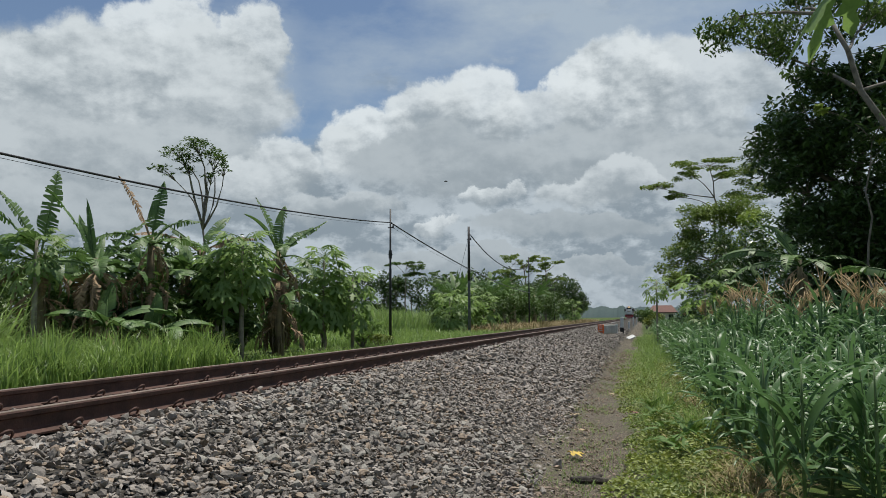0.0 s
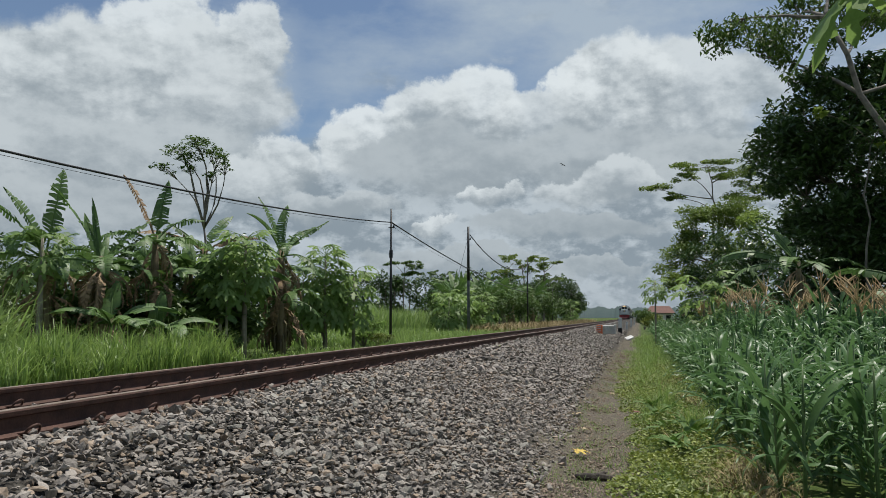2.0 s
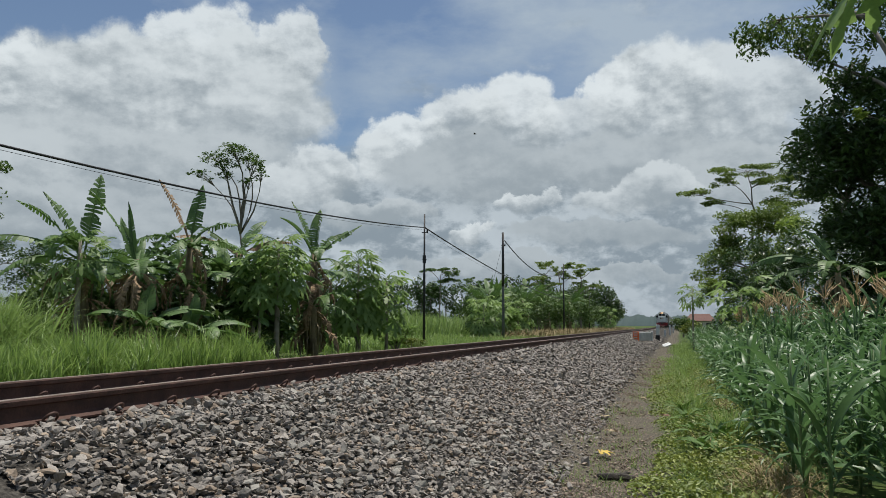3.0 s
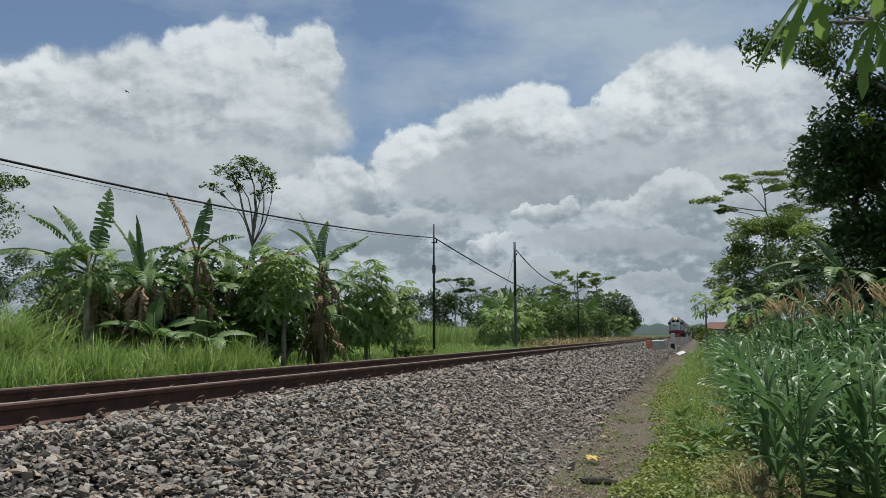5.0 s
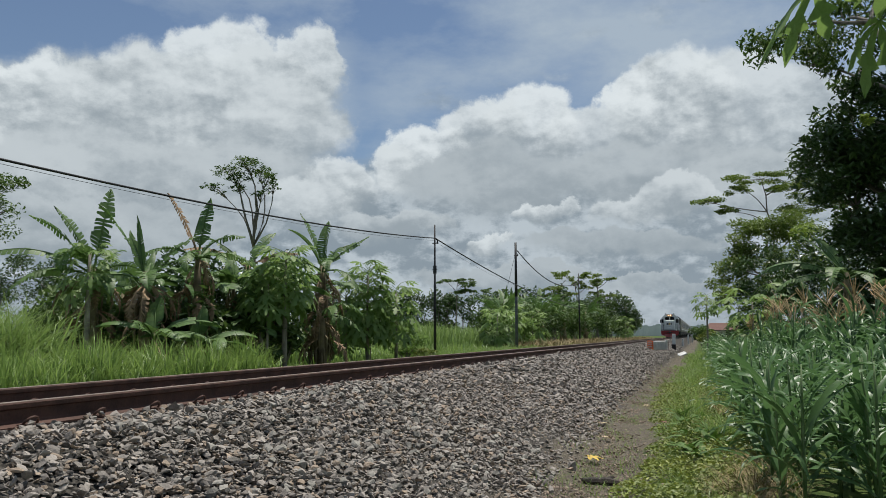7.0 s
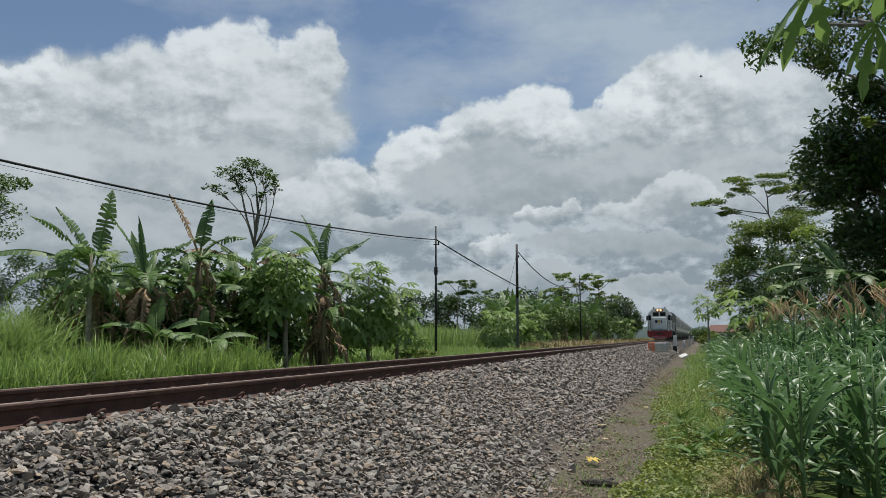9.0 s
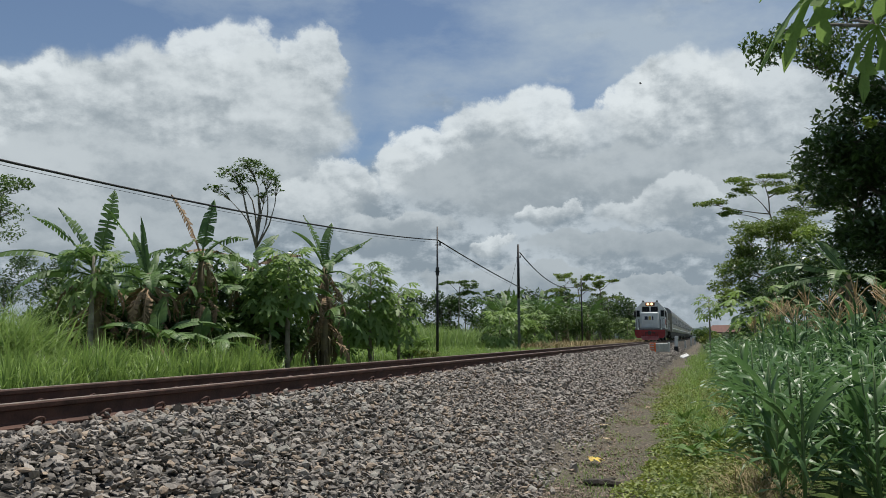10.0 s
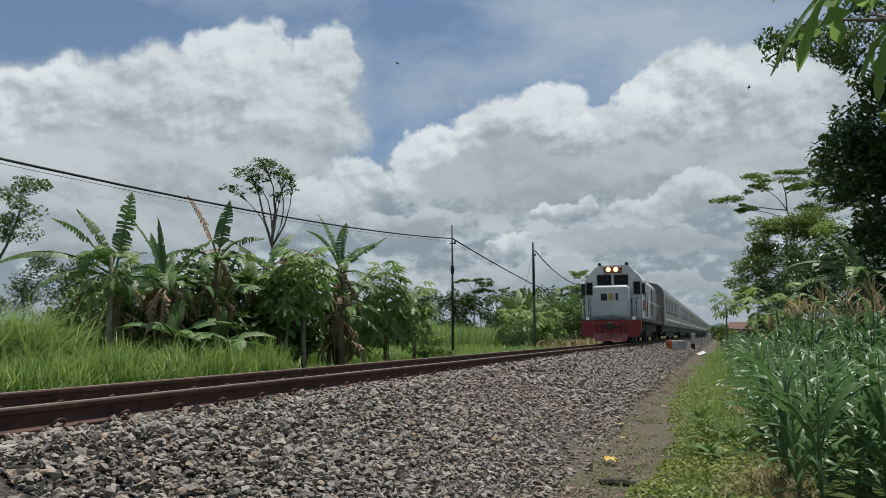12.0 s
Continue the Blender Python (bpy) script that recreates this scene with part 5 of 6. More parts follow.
# ---- lineside things ----
def build_lineside():
    t = thing("concrete_block", "white concrete trough block with an orange painted end", "concrete block", pose(1.86, 48.4, profile(1.86) - 0.03, 0, 0, -38))
    g = Geo()
    g.rbox(-0.18, 0.18, 0.02, 1.15, 0.0, 0.50, 0.03)
    part("body", g, WHITEWASH, t)
    g = Geo()
    g.rbox(-0.20, 0.20, -0.06, 0.02, 0.0, 0.52, 0.02)
    part("end_plate", g, ORANGE, t, "orange painted end")
    for z in (0.16, 0.30, 0.42):
        g = Geo()
        g.box(-0.13, 0.13, -0.066, -0.060, z, z + 0.05)
        part("lettering_bar", g, WHITE, t, "pale unreadable lettering")
    g = Geo()
    g.rbox(0.16, 0.24, 1.05, 1.18, 0.0, 0.55, 0.02)
    part("end_post", g, WHITEWASH, t)
    t = thing("marker_post", "small black and white marker post beside the ballast", "marker post", pose(2.6, 65, profile(2.6) - 0.05, 0, 2, 5))
    g = Geo()
    g.rbox(-0.13, 0.13, -0.07, 0.07, 0.45, 1.25, 0.03)
    part("post", g, WHITEWASH, t)
    g = Geo()
    g.rbox(-0.16, 0.16, -0.10, 0.10, 0.0, 0.46, 0.03)
    part("base", g, BLACK, t, "black painted base")
    for x, y, h in ((2.9, 118, 1.3), (3.1, 150, 1.4), (2.7, 92, 0.8)):
        t = thing("marker_post", "small pale post standing beside the far track", "marker post", pose(x, y, profile(x) - 0.05))
        g = Geo()
        g.rbox(-0.1, 0.1, -0.07, 0.07, 0.0, h, 0.03)
        part("post", g, WHITEWASH, t)
    g = Geo()
    g.rbox(-0.26, 0.26, -0.2, 0.2, -0.05, 0.05, 0.02)
    lone("concrete_slab", g, WHITEWASH, "tilted pale concrete slab lying on the path edge", "concrete slab", at=pose(3.40, 56, profile(3.4) + 0.12, 20, -20, 25))
    g = Geo()
    g.tube([(-0.22 + 0.055 * k, 0.015 * math.sin(k * 1.9), 0.01 * math.cos(k * 2.3)) for k in range(9)], [0.02, 0.045, 0.05, 0.042, 0.05, 0.055, 0.045, 0.04, 0.015], 7)
    g.tube([(0.05, 0, 0), (0.14, 0.1, 0.03), (0.2, 0.16, 0.02)], [0.03, 0.022, 0.01], 6)
    lone("rotten_log", g, ROTTEN, "dark piece of rotten wood on the path", "wood", at=pose(3.68, 7.95, profile(3.68) + 0.035, 3, 3, 18) @ Matrix.Diagonal((0.8, 0.9, 0.75, 1)))
    v, f = SHAPES[3]
    g = Geo()
    g.add((v * 0.12).tolist(), f.tolist())
    lone("rock", g, STONE, "dark angular rock on the dirt path", "rock", at=pose(3.35, 8.45, profile(3.35) + 0.05, 10, 20, 40))

    def leaf(x, y, size, mat, label, turn):
        g = Geo()
        for a, s in ((0, 1.0), (48, 0.8), (-48, 0.8), (100, 0.6), (-100, 0.6)):
            c, d = math.cos(radians(a)), math.sin(radians(a))
            pts = [(0, 0, 0.012), (0.45, 0.16, 0.035), (0.62, 0.30, 0.02), (1.0, 0.0, 0.01), (0.62, -0.30, 0.03), (0.45, -0.16, 0.028)]
            g.add([((u * c - w * d) * size * s, (u * d + w * c) * size * s, z + 0.02 * s) for u, w, z in pts], [(0, 1, 5), (1, 2, 3), (1, 3, 5), (3, 4, 5)])
        lone("fallen_leaf", g, mat, label, "leaf", at=pose(x, y, profile(x) + 0.03, 4, 8, turn))

    leaf(3.42, 9.12, 0.17, YELLOW_LEAF, "fallen yellow papaya leaf on the path", 20)
    leaf(3.38, 10.9, 0.15, TAN_LEAF, "fallen dry tan leaf on the path", 80)
    leaf(3.22, 12.5, 0.16, TAN_LEAF, "fallen dry tan leaf on the path", 150)
    leaf(3.55, 16.2, 0.12, TAN_LEAF, "fallen dry tan leaf on the path", 10)
    leaf(4.02, 13.2, 0.18, RED_LEAF, "fallen red-brown leaf at the grass edge", 50)
    leaf(1.0, 18.3, 0.20, FRESH_LEAF, "large yellow-green leaf lying on the ballast", 60)
    # house behind the maize
    h = thing("house", "small pale house with a red tiled roof behind the fields", "house", pose(8.4, 185, -1.2))
    g = Geo()
    g.box(-2.6, 2.6, 0, 5, 0, 2.6)
    part("wall", g, PLASTER, h)
    g = Geo()
    g.add([(-3.1, -0.7, 2.45), (3.1, -0.7, 2.45), (3.1, 5.7, 2.45), (-3.1, 5.7, 2.45), (-2.0, 2.5, 4.1), (2.0, 2.5, 4.1), (-3.1, -0.7, 2.6), (3.1, -0.7, 2.6), (3.1, 5.7, 2.6), (-3.1, 5.7, 2.6)],
          [(3, 2, 1, 0), (0, 1, 7, 6), (1, 2, 8, 7), (2, 3, 9, 8), (3, 0, 6, 9), (6, 7, 5, 4), (7, 8, 5), (8, 9, 4, 5), (9, 6, 4)])
    part("roof", g, TILE, h, "red clay tile roof")
    for x in (-1.7, 1.7):
        g = Geo()
        g.box(x - 0.5, x + 0.5, -0.03, 0.05, 1.0, 2.1)
        part("window", g, GLASS, h)
    g = Geo()
    g.box(-0.45, 0.45, -0.03, 0.05, 0.0, 2.05)
    part("door", g, BARK, h)
    # shrubs and undergrowth
    r = random.Random(91)
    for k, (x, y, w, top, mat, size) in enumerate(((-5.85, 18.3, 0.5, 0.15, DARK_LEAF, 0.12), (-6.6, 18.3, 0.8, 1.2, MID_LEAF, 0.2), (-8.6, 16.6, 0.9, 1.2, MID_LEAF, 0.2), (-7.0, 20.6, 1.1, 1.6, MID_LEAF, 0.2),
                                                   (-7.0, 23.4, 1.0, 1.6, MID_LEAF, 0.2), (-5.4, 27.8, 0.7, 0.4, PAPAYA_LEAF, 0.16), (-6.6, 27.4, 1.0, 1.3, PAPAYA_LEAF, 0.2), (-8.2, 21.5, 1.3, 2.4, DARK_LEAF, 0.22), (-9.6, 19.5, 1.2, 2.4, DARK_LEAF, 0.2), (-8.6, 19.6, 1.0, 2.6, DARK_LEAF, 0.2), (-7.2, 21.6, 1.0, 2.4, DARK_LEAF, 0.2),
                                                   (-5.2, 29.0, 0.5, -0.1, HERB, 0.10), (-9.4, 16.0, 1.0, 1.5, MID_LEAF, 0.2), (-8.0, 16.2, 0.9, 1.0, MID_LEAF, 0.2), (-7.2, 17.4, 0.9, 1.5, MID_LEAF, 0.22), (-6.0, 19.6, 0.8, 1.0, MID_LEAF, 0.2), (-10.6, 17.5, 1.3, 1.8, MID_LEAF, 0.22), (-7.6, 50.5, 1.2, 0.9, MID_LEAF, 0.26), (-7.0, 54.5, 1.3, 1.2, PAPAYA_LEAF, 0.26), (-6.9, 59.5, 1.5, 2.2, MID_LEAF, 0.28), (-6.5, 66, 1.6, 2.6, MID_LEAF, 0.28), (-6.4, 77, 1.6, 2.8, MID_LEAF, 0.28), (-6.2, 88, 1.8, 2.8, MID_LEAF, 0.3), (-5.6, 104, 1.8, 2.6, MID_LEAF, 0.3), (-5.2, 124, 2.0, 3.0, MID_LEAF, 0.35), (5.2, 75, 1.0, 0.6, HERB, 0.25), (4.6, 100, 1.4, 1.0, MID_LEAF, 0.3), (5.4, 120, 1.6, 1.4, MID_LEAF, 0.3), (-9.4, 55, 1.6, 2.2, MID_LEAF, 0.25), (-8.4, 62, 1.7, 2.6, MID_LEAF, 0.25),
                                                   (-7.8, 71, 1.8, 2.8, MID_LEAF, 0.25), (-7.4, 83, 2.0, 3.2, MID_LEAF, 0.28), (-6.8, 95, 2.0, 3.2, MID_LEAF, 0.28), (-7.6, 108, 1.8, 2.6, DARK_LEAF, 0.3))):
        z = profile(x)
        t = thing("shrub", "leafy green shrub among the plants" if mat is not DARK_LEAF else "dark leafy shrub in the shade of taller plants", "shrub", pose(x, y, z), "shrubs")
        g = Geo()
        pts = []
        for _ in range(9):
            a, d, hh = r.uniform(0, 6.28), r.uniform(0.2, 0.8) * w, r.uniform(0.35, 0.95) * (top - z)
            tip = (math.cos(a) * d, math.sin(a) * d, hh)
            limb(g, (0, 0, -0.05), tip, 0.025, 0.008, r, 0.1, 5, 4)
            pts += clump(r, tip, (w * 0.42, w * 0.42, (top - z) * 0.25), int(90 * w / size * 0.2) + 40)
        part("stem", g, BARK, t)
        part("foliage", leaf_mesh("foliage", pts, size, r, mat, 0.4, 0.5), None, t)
    # ferns on the verge
    frond = Geo()
    for k in range(22):
        s = k / 22
        x, z = 0.5 * s, 0.28 * s - 0.30 * s * s
        for sg in (-1, 1):
            l = 0.10 * (1 - s) ** 0.7 + 0.01
            frond.add([(x, 0, z), (x + 0.012, sg * l, z - 0.02), (x + 0.03, sg * l * 0.6, z - 0.012), (x + 0.022, 0, z)], [(0, 1, 2, 3)])
    fm = frond.mesh("frond", FERN)
    for x, y in ((4.45, 9.9), (4.70, 10.4), (4.45, 11.2), (4.85, 9.9), (4.70, 11.6), (4.35, 12.6), (4.60, 13.2), (4.85, 12.5), (4.60, 9.2), (4.30, 13.8)):
        t = thing("fern", "bright green fern with feathery fronds on the verge", "fern", pose(x, y, profile(x)), "ferns on the verge")
        for k in range(12):
            part("frond", fm, None, t, at=pose(0, 0, 0.06, 0, r.uniform(-45, 0), k * 31 + r.uniform(-15, 15)) @ Matrix.Scale(r.uniform(0.42, 0.68), 4))


build_lineside()


# ---- train ----
def wheelset(geo, y, r=0.43):
    for x in (-0.56, 0.56):
        geo.tube([(x - 0.065, y, r), (x + 0.065, y, r)], [r, r], 20)
    geo.tube([(-0.6, y, r), (0.6, y, r)], [0.08, 0.08], 8)


def build_locomotive():
    t = thing("locomotive", "white and red diesel locomotive with lit headlamps", "locomotive")
    # frame and pilot
    g = Geo()
    g.rbox(-1.31, 1.31, 0.25, 13.7, 0.98, 1.16, 0.03)
    part("deck", g, BLACK, t, "dark walkway deck")
    g = Geo()
    g.add([(-1.32, 0.0, 1.04), (1.32, 0.0, 1.04), (1.32, 0.0, 0.55), (1.12, 0.0, 0.30), (-1.12, 0.0, 0.30), (-1.32, 0.0, 0.55),
           (-1.32, 0.35, 1.04), (1.32, 0.35, 1.04), (1.32, 0.35, 0.55), (1.12, 0.35, 0.30), (-1.12, 0.35, 0.30), (-1.32, 0.35, 0.55)],
          [(0, 5, 4, 3, 2, 1), (6, 7, 8, 9, 10, 11), (0, 1, 7, 6), (1, 2, 8, 7), (2, 3, 9, 8), (3, 4, 10, 9), (4, 5, 11, 10), (5, 0, 6, 11)])
    part("pilot", g, RED, t, "red painted buffer beam")
    g = Geo()
    g.add([(-0.82, -0.03, 0.50), (0.82, -0.03, 0.50), (0.68, -0.28, 0.12), (0, -0.36, 0.12), (-0.68, -0.28, 0.12), (-0.82, 0.10, 0.50), (0.82, 0.10, 0.50), (0.68, 0.0, 0.12), (-0.68, 0.0, 0.12)],
          [(0, 4, 3), (0, 3, 1), (1, 3, 2), (0, 1, 6, 5), (1, 2, 7, 6), (4, 0, 5, 8), (2, 3, 4, 8, 7), (5, 6, 7, 8)])
    part("plough", g, WORN_RED, t, "red painted plough")
    g = Geo()
    g.tube([(0, 0.1, 0.78), (0, -0.30, 0.78)], [0.09, 0.09], 10)
    g.rbox(-0.14, 0.14, -0.46, -0.26, 0.60, 0.94, 0.05)
    g.box(-0.45, 0.45, -0.05, 0.02, 0.72, 0.80)
    part("coupler", g, BLACK, t, "black coupler")
    for x in (-0.62, -0.42, 0.42, 0.62):
        g = Geo()
        g.tube([(x, -0.01, 0.86), (x, -0.12, 0.80), (x + 0.03, -0.14, 0.6), (x + 0.05, -0.06, 0.45)], [0.022] * 4, 6)
        part("brake_hose", g, BLACK, t)
    # end sill strip and ditch lamps
    g = Geo()
    g.rbox(-1.30, 1.30, -0.01, 0.30, 1.05, 1.20, 0.02)
    part("end_sill", g, GREY, t, "grey end sill")
    for k in range(9):
        g = Geo()
        g.box(-0.60 + k * 0.14, -0.54 + k * 0.14, -0.02, 0.0, 1.07, 1.13)
        part("sill_bracket", g, BLACK, t)
    for x in (-1.02, 1.02):
        g = Geo()
        g.tube([(x, -0.03, 1.13), (x, 0.10, 1.13)], [0.10, 0.10], 14)
        d = part("ditch_lamp", g, BLACK, t)
        g = Geo()
        g.tube([(x, -0.045, 1.13), (x, -0.03, 1.13)], [0.075, 0.08], 14)
        part("lens", g, LAMP_DIM, d)
    # short nose
    g = Geo()
    g.rbox(-0.83, 0.77, 0.30, 1.3, 1.16, 2.62, 0.13, seg=4)
    nose = part("nose", g, WHITE, t, "white rounded short nose", True)
    g = Geo()
    g.rbox(-0.30, 0.26, 0.285, 0.31, 1.28, 1.56, 0.01)
    g.rbox(-0.27, 0.23, 0.275, 0.295, 1.31, 1.53, 0.01)
    part("nose_hatch", g, WHITE, nose, "small white hatch")
    # plain emblem shapes on the nose
    for x0, x1, mat, label in ((-0.46, -0.18, MARK_DARK, "dark painted emblem block"), (-0.11, 0.11, MARK_GOLD, "gold painted emblem block"), (0.20, 0.32, MARK_DARK, "dark painted emblem bar")):
        g = Geo()
        g.rbox(x0, x1, 0.292, 0.304, 1.94, 2.26, 0.004, seg=1)
        part("emblem", g, mat, nose, label)
    # cab
    outline = [(-1.30, 1.16), (1.30, 1.16), (1.30, 2.90), (1.22, 3.06), (0.80, 3.50), (0.62, 3.60), (-0.62, 3.60), (-0.80, 3.50), (-1.22, 3.06), (-1.30, 2.90)]
    g = Geo()
    g.extrude(outline, 1.2, 3.6)
    cab = part("cab", g, WHITE, t, "white driver's cab")
    for x0, x1 in ((-0.72, -0.07), (0.05, 0.68)):
        g = Geo()
        g.rbox(x0, x1, 1.17, 1.22, 2.70, 3.16, 0.02)
        w = part("windscreen", g, GLASS, cab, "dark windscreen")
    for x0, x1 in ((-1.24, -0.94), (0.92, 1.22)):
        g = Geo()
        g.rbox(x0, x1, 1.17, 1.22, 2.26, 2.82, 0.02)
        part("front_window", g, GLASS, cab, "dark narrow front window")
    for x in (-1.30, 1.30):
        for y in (1.55, 2.5):
            g = Geo()
            g.rbox(x - 0.015, x + 0.015, y, y + 0.7, 2.2, 2.8, 0.01)
            part("side_window", g, GLASS, cab, "dark cab side window")
        g = Geo()
        s = 1 if x > 0 else -1
        g.rbox(x + s * 0.0, x + s * 0.14, 1.12, 1.16, 2.25, 2.75, 0.02)
        part("mirror", g, BLACK, cab, "black wing mirror")
        g = Geo()
        g.box(x - 0.012, x + 0.012, 1.5, 3.4, 1.5, 2.0)
        part("red_panel", g, RED, cab, "red painted side panel")
    # headlamp housing, horn
    g = Geo()
    g.rbox(-0.42, 0.42, 1.08, 1.3, 3.24, 3.54, 0.05)
    housing = part("headlamp_housing", g, BROWN, t, "brown lamp surround")
    for x in (-0.17, 0.17):
        g = Geo()
        g.tube([(x - 0.02, 1.05, 3.40), (x - 0.02, 1.09, 3.40)], [0.10, 0.11], 16)
        part("headlamp", g, LAMP, housing, "glowing round headlamp")
    for x in (-0.62, 0.62):
        g = Geo()
        g.tube([(x, 1.35, 3.66), (x, 1.75, 3.68)], [0.09, 0.04], 10)
        g.box(x - 0.03, x + 0.03, 1.5, 1.6, 3.5, 3.68)
        part("horn", g, BLACK, t, "black roof horn")
    # long hood
    g = Geo()
    g.extrude([(-1.02, 1.16), (1.02, 1.16), (1.02, 3.05), (0.80, 3.32), (0.5, 3.40), (-0.5, 3.40), (-0.80, 3.32), (-1.02, 3.05)], 3.6, 13.2)
    hood = part("long_hood", g, DULL_WHITE, t, "pale long engine hood")
    for s in (-1, 1):
        for y in (4.6, 6.3, 8.0, 9.7):
            g = Geo()
            g.box(s * 1.02 - 0.012, s * 1.02 + 0.012, y + 0.03, y + 1.55, 1.30, 2.6)
            part("hood_door", g, DULL_WHITE, hood)
        for k in range(8):
            g = Geo()
            g.box(s * 1.02 - 0.02, s * 1.02 + 0.02, 11.3, 12.9, 2.0 + k * 0.12, 2.06 + k * 0.12)
            part("radiator_slat", g, GREY, hood)
        g = Geo()
        g.box(s * 1.02 - 0.016, s * 1.02 + 0.016, 3.8, 6.0, 1.9, 2.7)
        part("red_panel", g, RED, hood, "red painted side emblem")
    g = Geo()
    g.rbox(-0.45, 0.45, 7.0, 9.6, 3.38, 3.56, 0.04)
    g.tube([(0, 6.2, 3.38), (0, 6.2, 3.60)], [0.16, 0.16], 12)
    part("roof_equipment", g, GREY, hood)
    # handrails
    for s in (-1, 1):
        for y in [0.12] + [4.6 + 1.7 * k for k in range(6)]:
            g = Geo()
            g.tube([(s * 1.26, y, 1.12), (s * 1.26, y, 2.05)], [0.02, 0.02], 6)
            part("rail_post", g, WHITE, t)
        g = Geo()
        g.tube([(s * 1.26, 4.5, 2.05), (s * 1.26, 13.4, 2.05)], [0.018, 0.018], 6)
        part("handrail", g, WHITE, t)
        g = Geo()
        g.tube([(s * 0.92, 0.12, 1.15), (s * 0.92, 0.12, 2.0), (s * 1.26, 0.12, 2.05)], [0.018] * 3, 6)
        part("front_handrail", g, BLACK, t, "dark front handrail")
        for k in range(4):
            g = Geo()
            g.rbox(s * 1.12 - 0.18, s * 1.12 + 0.18, 0.36, 0.62, 0.35 + k * 0.2, 0.39 + k * 0.2, 0.008, seg=1)
            part("step", g, BLACK, t)
    # front walkway rails, windscreen frames, wipers, cab door and grab rails
    for x in (-1.18, -0.98, 0.94, 1.14):
        g = Geo()
        g.tube([(x, 0.10, 1.16), (x, 0.10, 1.95), (x * 0.98, 0.16, 2.02)], [0.016] * 3, 6)
        part("front_stanchion", g, BLACK, t, "dark front stanchion")
    for x0, x1, z0, z1 in ((-0.76, -0.03, 2.66, 3.20), (0.01, 0.72, 2.66, 3.20), (-1.27, -0.91, 2.22, 2.86), (0.89, 1.25, 2.22, 2.86)):
        g = Geo()
        for a, b, c, d in ((x0, x1, z0, z0 + 0.035), (x0, x1, z1 - 0.035, z1), (x0, x0 + 0.035, z0 + 0.035, z1 - 0.035), (x1 - 0.035, x1, z0 + 0.035, z1 - 0.035)):
            g.box(a, b, 1.155, 1.20, c, d)
        part("window_frame", g, DULL_WHITE, cab, "pale window frame")
    for x in (-0.40, 0.36):
        g = Geo()
        g.tube([(x, 1.15, 2.70), (x + 0.16, 1.15, 3.05)], [0.012, 0.008], 5)
        part("wiper", g, BLACK, cab, "black wiper arm")
    for s in (-1, 1):
        g = Geo()
        g.rbox(s * 1.305 - 0.012, s * 1.305 + 0.012, 2.55, 3.25, 1.22, 2.95, 0.01, seg=1)
        part("cab_door", g, DULL_WHITE, cab, "pale cab door")
        for y in (2.48, 3.32):
            g = Geo()
            g.tube([(s * 1.345, y, 1.25), (s * 1.345, y, 2.4)], [0.016, 0.016], 6)
            part("grab_rail", g, BLACK, cab, "dark grab rail")
        g = Geo()
        g.rbox(s * 1.2 - 0.1, s * 1.2 + 0.1, 3.7, 5.3, 1.16, 1.9, 0.03)
        part("battery_box", g, DULL_WHITE, t, "pale equipment box")
        g = Geo()
        g.rbox(s * 1.06 - 0.03, s * 1.06 + 0.03, 9.9, 13.0, 1.5, 2.9, 0.01, seg=1)
        part("radiator_grille", g, GREY, hood, "dark radiator grille")
    # running gear
    for y0 in (1.5, 9.0):
        g = Geo()
        for k in range(3):
            wheelset(g, y0 + 0.6 + k * 1.25)
        for s in (-1, 1):
            g.rbox(s * 0.82 - 0.08, s * 0.82 + 0.08, y0, y0 + 3.7, 0.42, 0.78, 0.04)
            for k in range(3):
                g.rbox(s * 0.88 - 0.08, s * 0.88 + 0.08, y0 + 0.42 + k * 1.25, y0 + 0.78 + k * 1.25, 0.28, 0.62, 0.05)
        part("bogie", g, BLACK, t, "black three-axle bogie")
    g = Geo()
    g.rbox(-1.05, 1.05, 5.6, 8.7, 0.28, 0.98, 0.1)
    part("fuel_tank", g, BLACK, t)
    g = Geo()
    g.rbox(-1.0, 1.0, 0.5, 13.4, 0.55, 0.98, 0.04)
    part("frame_girder", g, BLACK, t)
    return t


COACH = 20.7


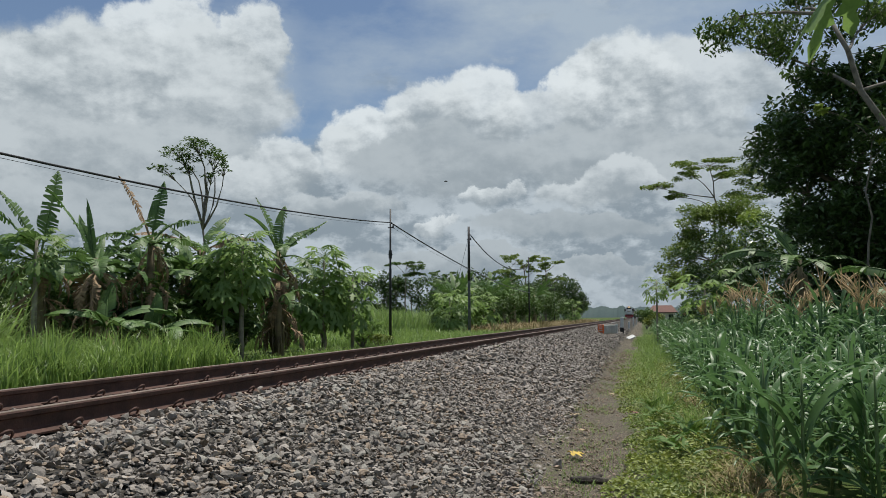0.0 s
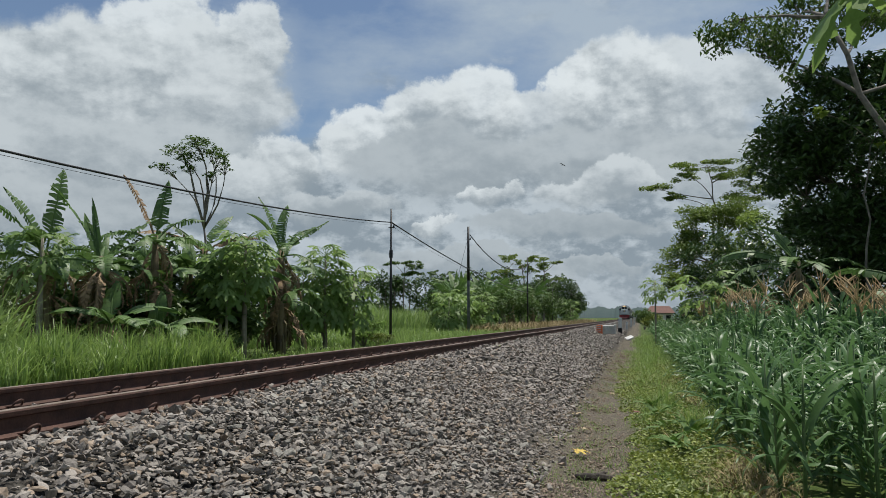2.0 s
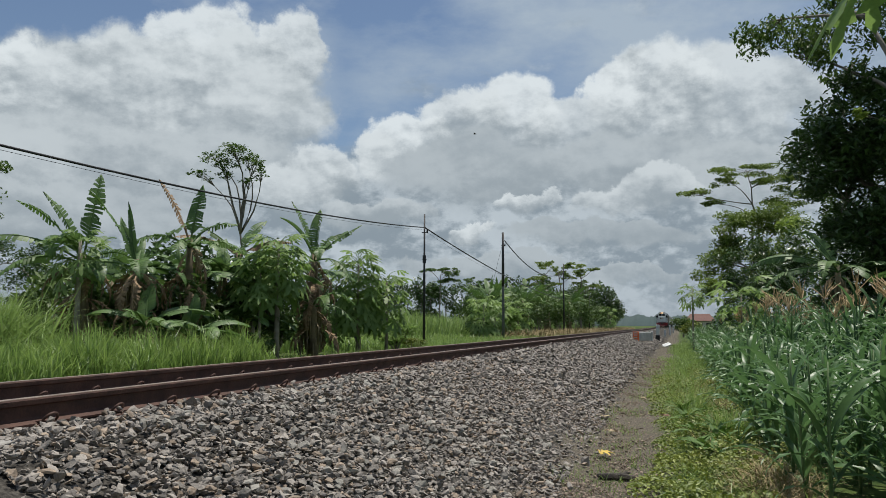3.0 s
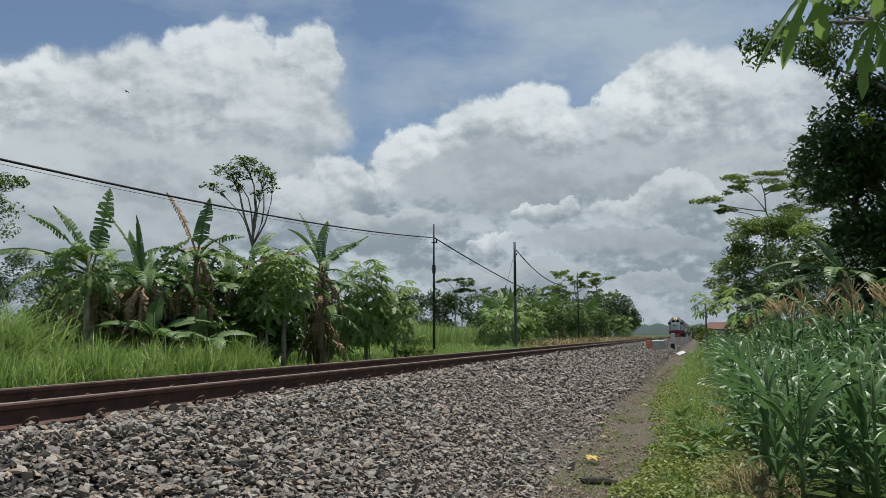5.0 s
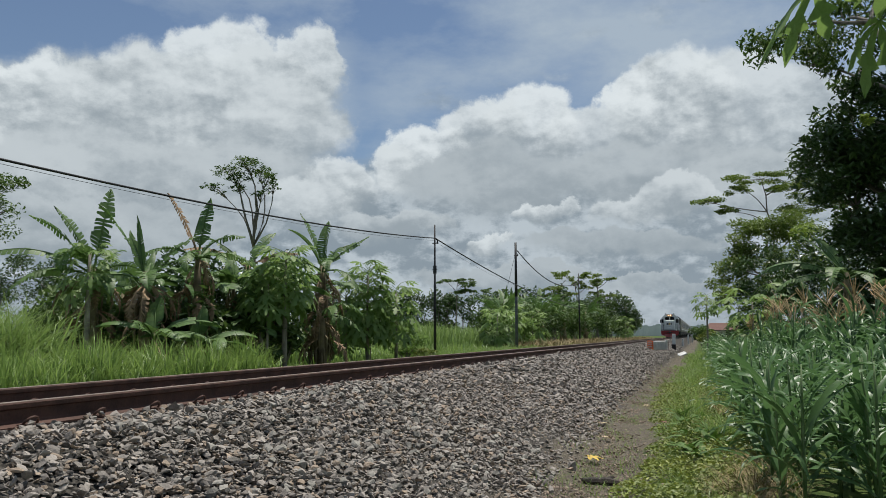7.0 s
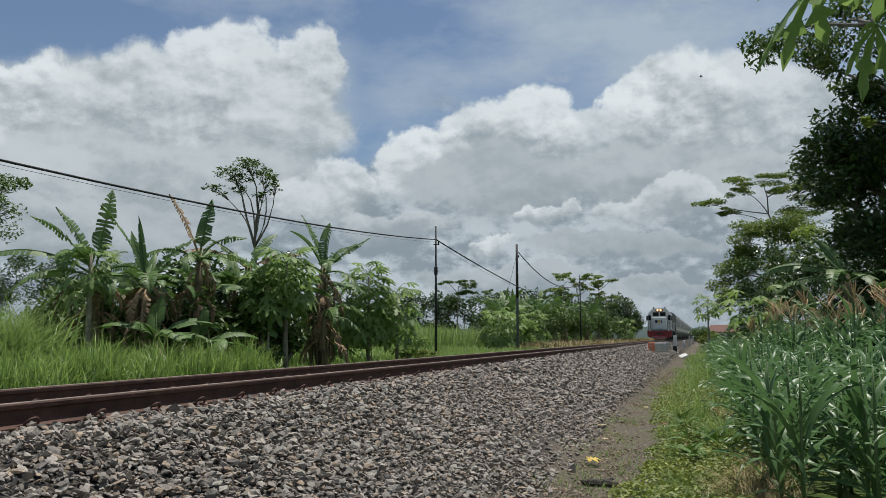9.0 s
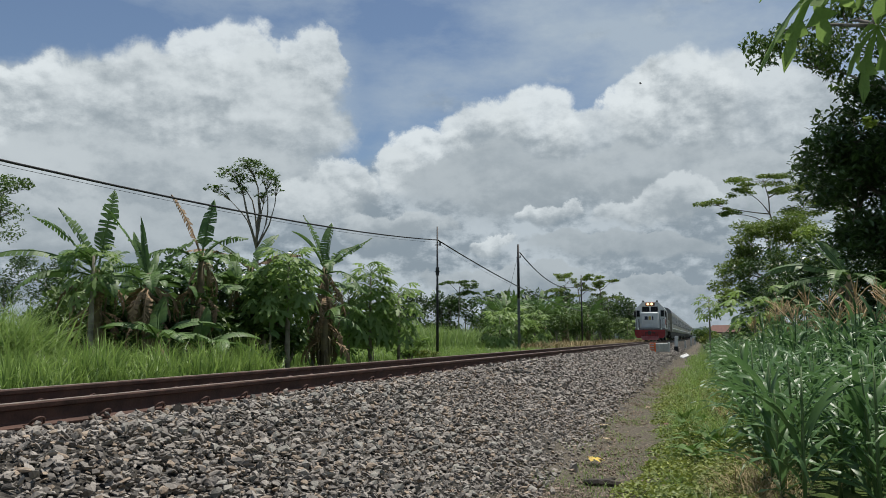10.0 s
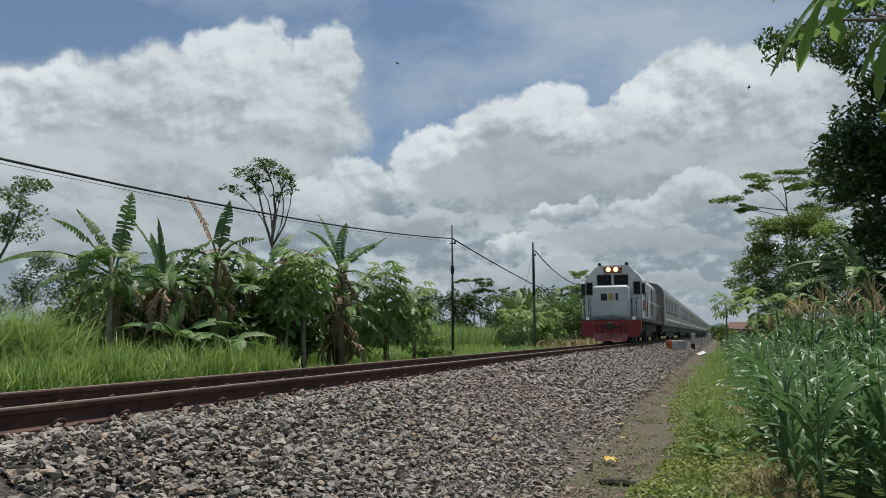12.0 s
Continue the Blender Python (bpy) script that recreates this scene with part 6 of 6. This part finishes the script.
def build_coach():
    t = thing("coach", "stone-grey passenger coach with dark windows and white stripe", "railway coach", group="coaches of the train")
    g = Geo()
    g.extrude([(-1.40, 0.95), (1.40, 0.95), (1.43, 1.3), (1.43, 2.9), (-1.43, 2.9), (-1.43, 1.3)], 0.15, COACH - 0.15)
    body = part("body", g, SILVER, t)
    g = Geo()
    g.extrude([(-1.43, 2.9), (1.43, 2.9), (1.34, 3.2), (1.05, 3.46), (0.55, 3.58), (-0.55, 3.58), (-1.05, 3.46), (-1.34, 3.2)], 0.15, COACH - 0.15)
    part("roof", g, GREY, t, "grey rounded roof")
    for s in (-1, 1):
        g = Geo()
        g.box(s * 1.43 - 0.006, s * 1.43 + 0.006, 1.5, COACH - 1.5, 1.78, 2.68)
        part("window_band", g, BLUE, body, "dark blue-grey window band")
        g = Geo()
        g.box(s * 1.43 - 0.008, s * 1.43 + 0.008, 0.3, COACH - 0.3, 1.28, 1.40)
        part("stripe", g, WHITE, body, "white waist stripe")
        for k in range(9):
            y = 2.1 + k * 1.9
            g = Geo()
            g.rbox(s * 1.43 - 0.012, s * 1.43 + 0.012, y, y + 1.3, 1.85, 2.6, 0.008, seg=1)
            part("window", g, COACH_GLASS, body)
            g = Geo()
            g.box(s * 1.43 - 0.02, s * 1.43 + 0.02, y - 0.05, y + 1.35, 2.60, 2.66)
            part("window_trim", g, GREY, body)
        for y in (0.45, COACH - 1.25):
            g = Geo()
            g.rbox(s * 1.43 - 0.01, s * 1.43 + 0.01, y, y + 0.8, 1.0, 2.85, 0.008, seg=1)
            part("door", g, DULL_WHITE, body, "pale entrance door")
    for y0 in (2.0, COACH - 4.6):
        g = Geo()
        wheelset(g, y0 + 0.3, 0.39)
        wheelset(g, y0 + 2.4, 0.39)
        for s in (-1, 1):
            g.rbox(s * 0.95 - 0.07, s * 0.95 + 0.07, y0 - 0.2, y0 + 2.9, 0.4, 0.75, 0.04)
        part("bogie", g, BLACK, t, "black bogie")
    g = Geo()
    g.rbox(-1.1, 1.1, 6.2, 9.2, 0.40, 0.98, 0.04)
    g.rbox(-0.9, 0.9, 10.5, 12.5, 0.45, 0.98, 0.04)
    g.rbox(-1.25, 1.25, 0.4, COACH - 0.4, 0.55, 0.97, 0.04)
    g.rbox(-1.15, 1.15, 5.2, COACH - 5.2, 0.28, 0.97, 0.04)
    part("underframe", g, BLACK, t)
    g = Geo()
    for y in (0.0, COACH - 0.15):
        g.rbox(-0.55, 0.55, y, y + 0.15, 1.0, 3.3, 0.02)
    part("gangway", g, BLACK, t, "black gangway bellows")
    g = Geo()
    for k in range(4):
        g.rbox(-0.5, 0.5, 3 + k * 4.2, 4.6 + k * 4.2, 3.54, 3.68, 0.04)
    part("roof_vents", g, GREY, t)
    return t


LOCO = build_locomotive()
COACHES = [build_coach()]
for _ in range(8):
    COACHES.append(copy_thing(COACHES[0], pose(0, 0, 0)))


# ---- birds ----
def build_bird():
    t = thing("bird", "small dark swallow in flight", "bird", group="birds")
    g = Geo()
    g.tube([(0, -0.09, 0), (0, -0.05, 0.005), (0, 0.03, 0.005), (0, 0.1, 0)], [0.008, 0.022, 0.02, 0.004], 8)
    part("body", g, CABLE, t, smooth=True)
    for s in (-1, 1):
        g = Geo()
        g.add([(0, -0.03, 0.01), (s * 0.09, -0.05, 0.035), (s * 0.19, 0.03, 0.02), (s * 0.08, 0.02, 0.03), (0, 0.03, 0.01), (0, -0.03, 0.004), (s * 0.09, -0.05, 0.029), (s * 0.08, 0.02, 0.024), (0, 0.03, 0.004)],
              [(0, 1, 3, 4), (1, 2, 3), (5, 8, 7, 6), (6, 7, 2), (0, 4, 8, 5), (0, 5, 6, 1), (1, 6, 2), (3, 2, 7), (4, 3, 7, 8)])
        part("wing", g, CABLE, t)
    return t


BIRD = build_bird()
BIRDS = [BIRD] + [copy_thing(BIRD, pose(0, 0, 0)) for _ in range(2)]


# ---- what moves ----
def motions():
    times = [(0, 266.0), (2, 228.5), (4, 190.0), (6.5, 141.8), (9, 96.2), (10, 76.8), (11, 57.4), (12, 37.35)]
    walk(LOCO, [(s, pose(0, y, 0)) for s, y in times])
    for k, coach in enumerate(COACHES):
        walk(coach, [(s, pose(0, y + 14.3 + COACH * k, 0)) for s, y in times])
    walk(BIRDS[0], BIRD_A)
    walk(BIRDS[1], BIRD_B)
    walk(BIRDS[2], BIRD_C)


BIRD_A = [(0, pose(-4.94, 38.66, 7.09, 0, 0, -70)), (0.8, pose(-1.0, 39.6, 7.2, 0, 10, -80)), (1.5, pose(2.11, 40.25, 6.8, 0, 0, -30)), (2.0, pose(0.6, 39.9, 7.9, 0, 20, 40)), (2.5, pose(-1.95, 39.1, 8.9, 0, 0, 70)), (3.5, pose(-9, 38, 10.5, 0, 0, 80)), (6, pose(-32, 30, 14, 0, 10, 100)), (12, pose(-80, 10, 25, 0, 0, 110))]
BIRD_B = [(0, pose(60, 60, 34, 0, 0, 90)), (7, pose(24, 52, 20, 0, 0, 90)), (9.5, pose(2.66, 45.2, 14.15, 0, 10, 85)), (10.5, pose(0.62, 44.6, 14.13, 0, -10, 90)), (11.3, pose(-5.0, 43, 14.6, 0, 0, 85)), (12, pose(-11.55, 40.6, 15.2, 0, 15, 75))]
BIRD_C = [(0, pose(70, 50, 30, 0, 0, 90)), (9, pose(45, 45, 20, 0, 0, 95)), (11, pose(17, 42, 13, 0, 0, 90)), (12, pose(6.38, 41.6, 12.3, 0, 20, 100))]
motions()
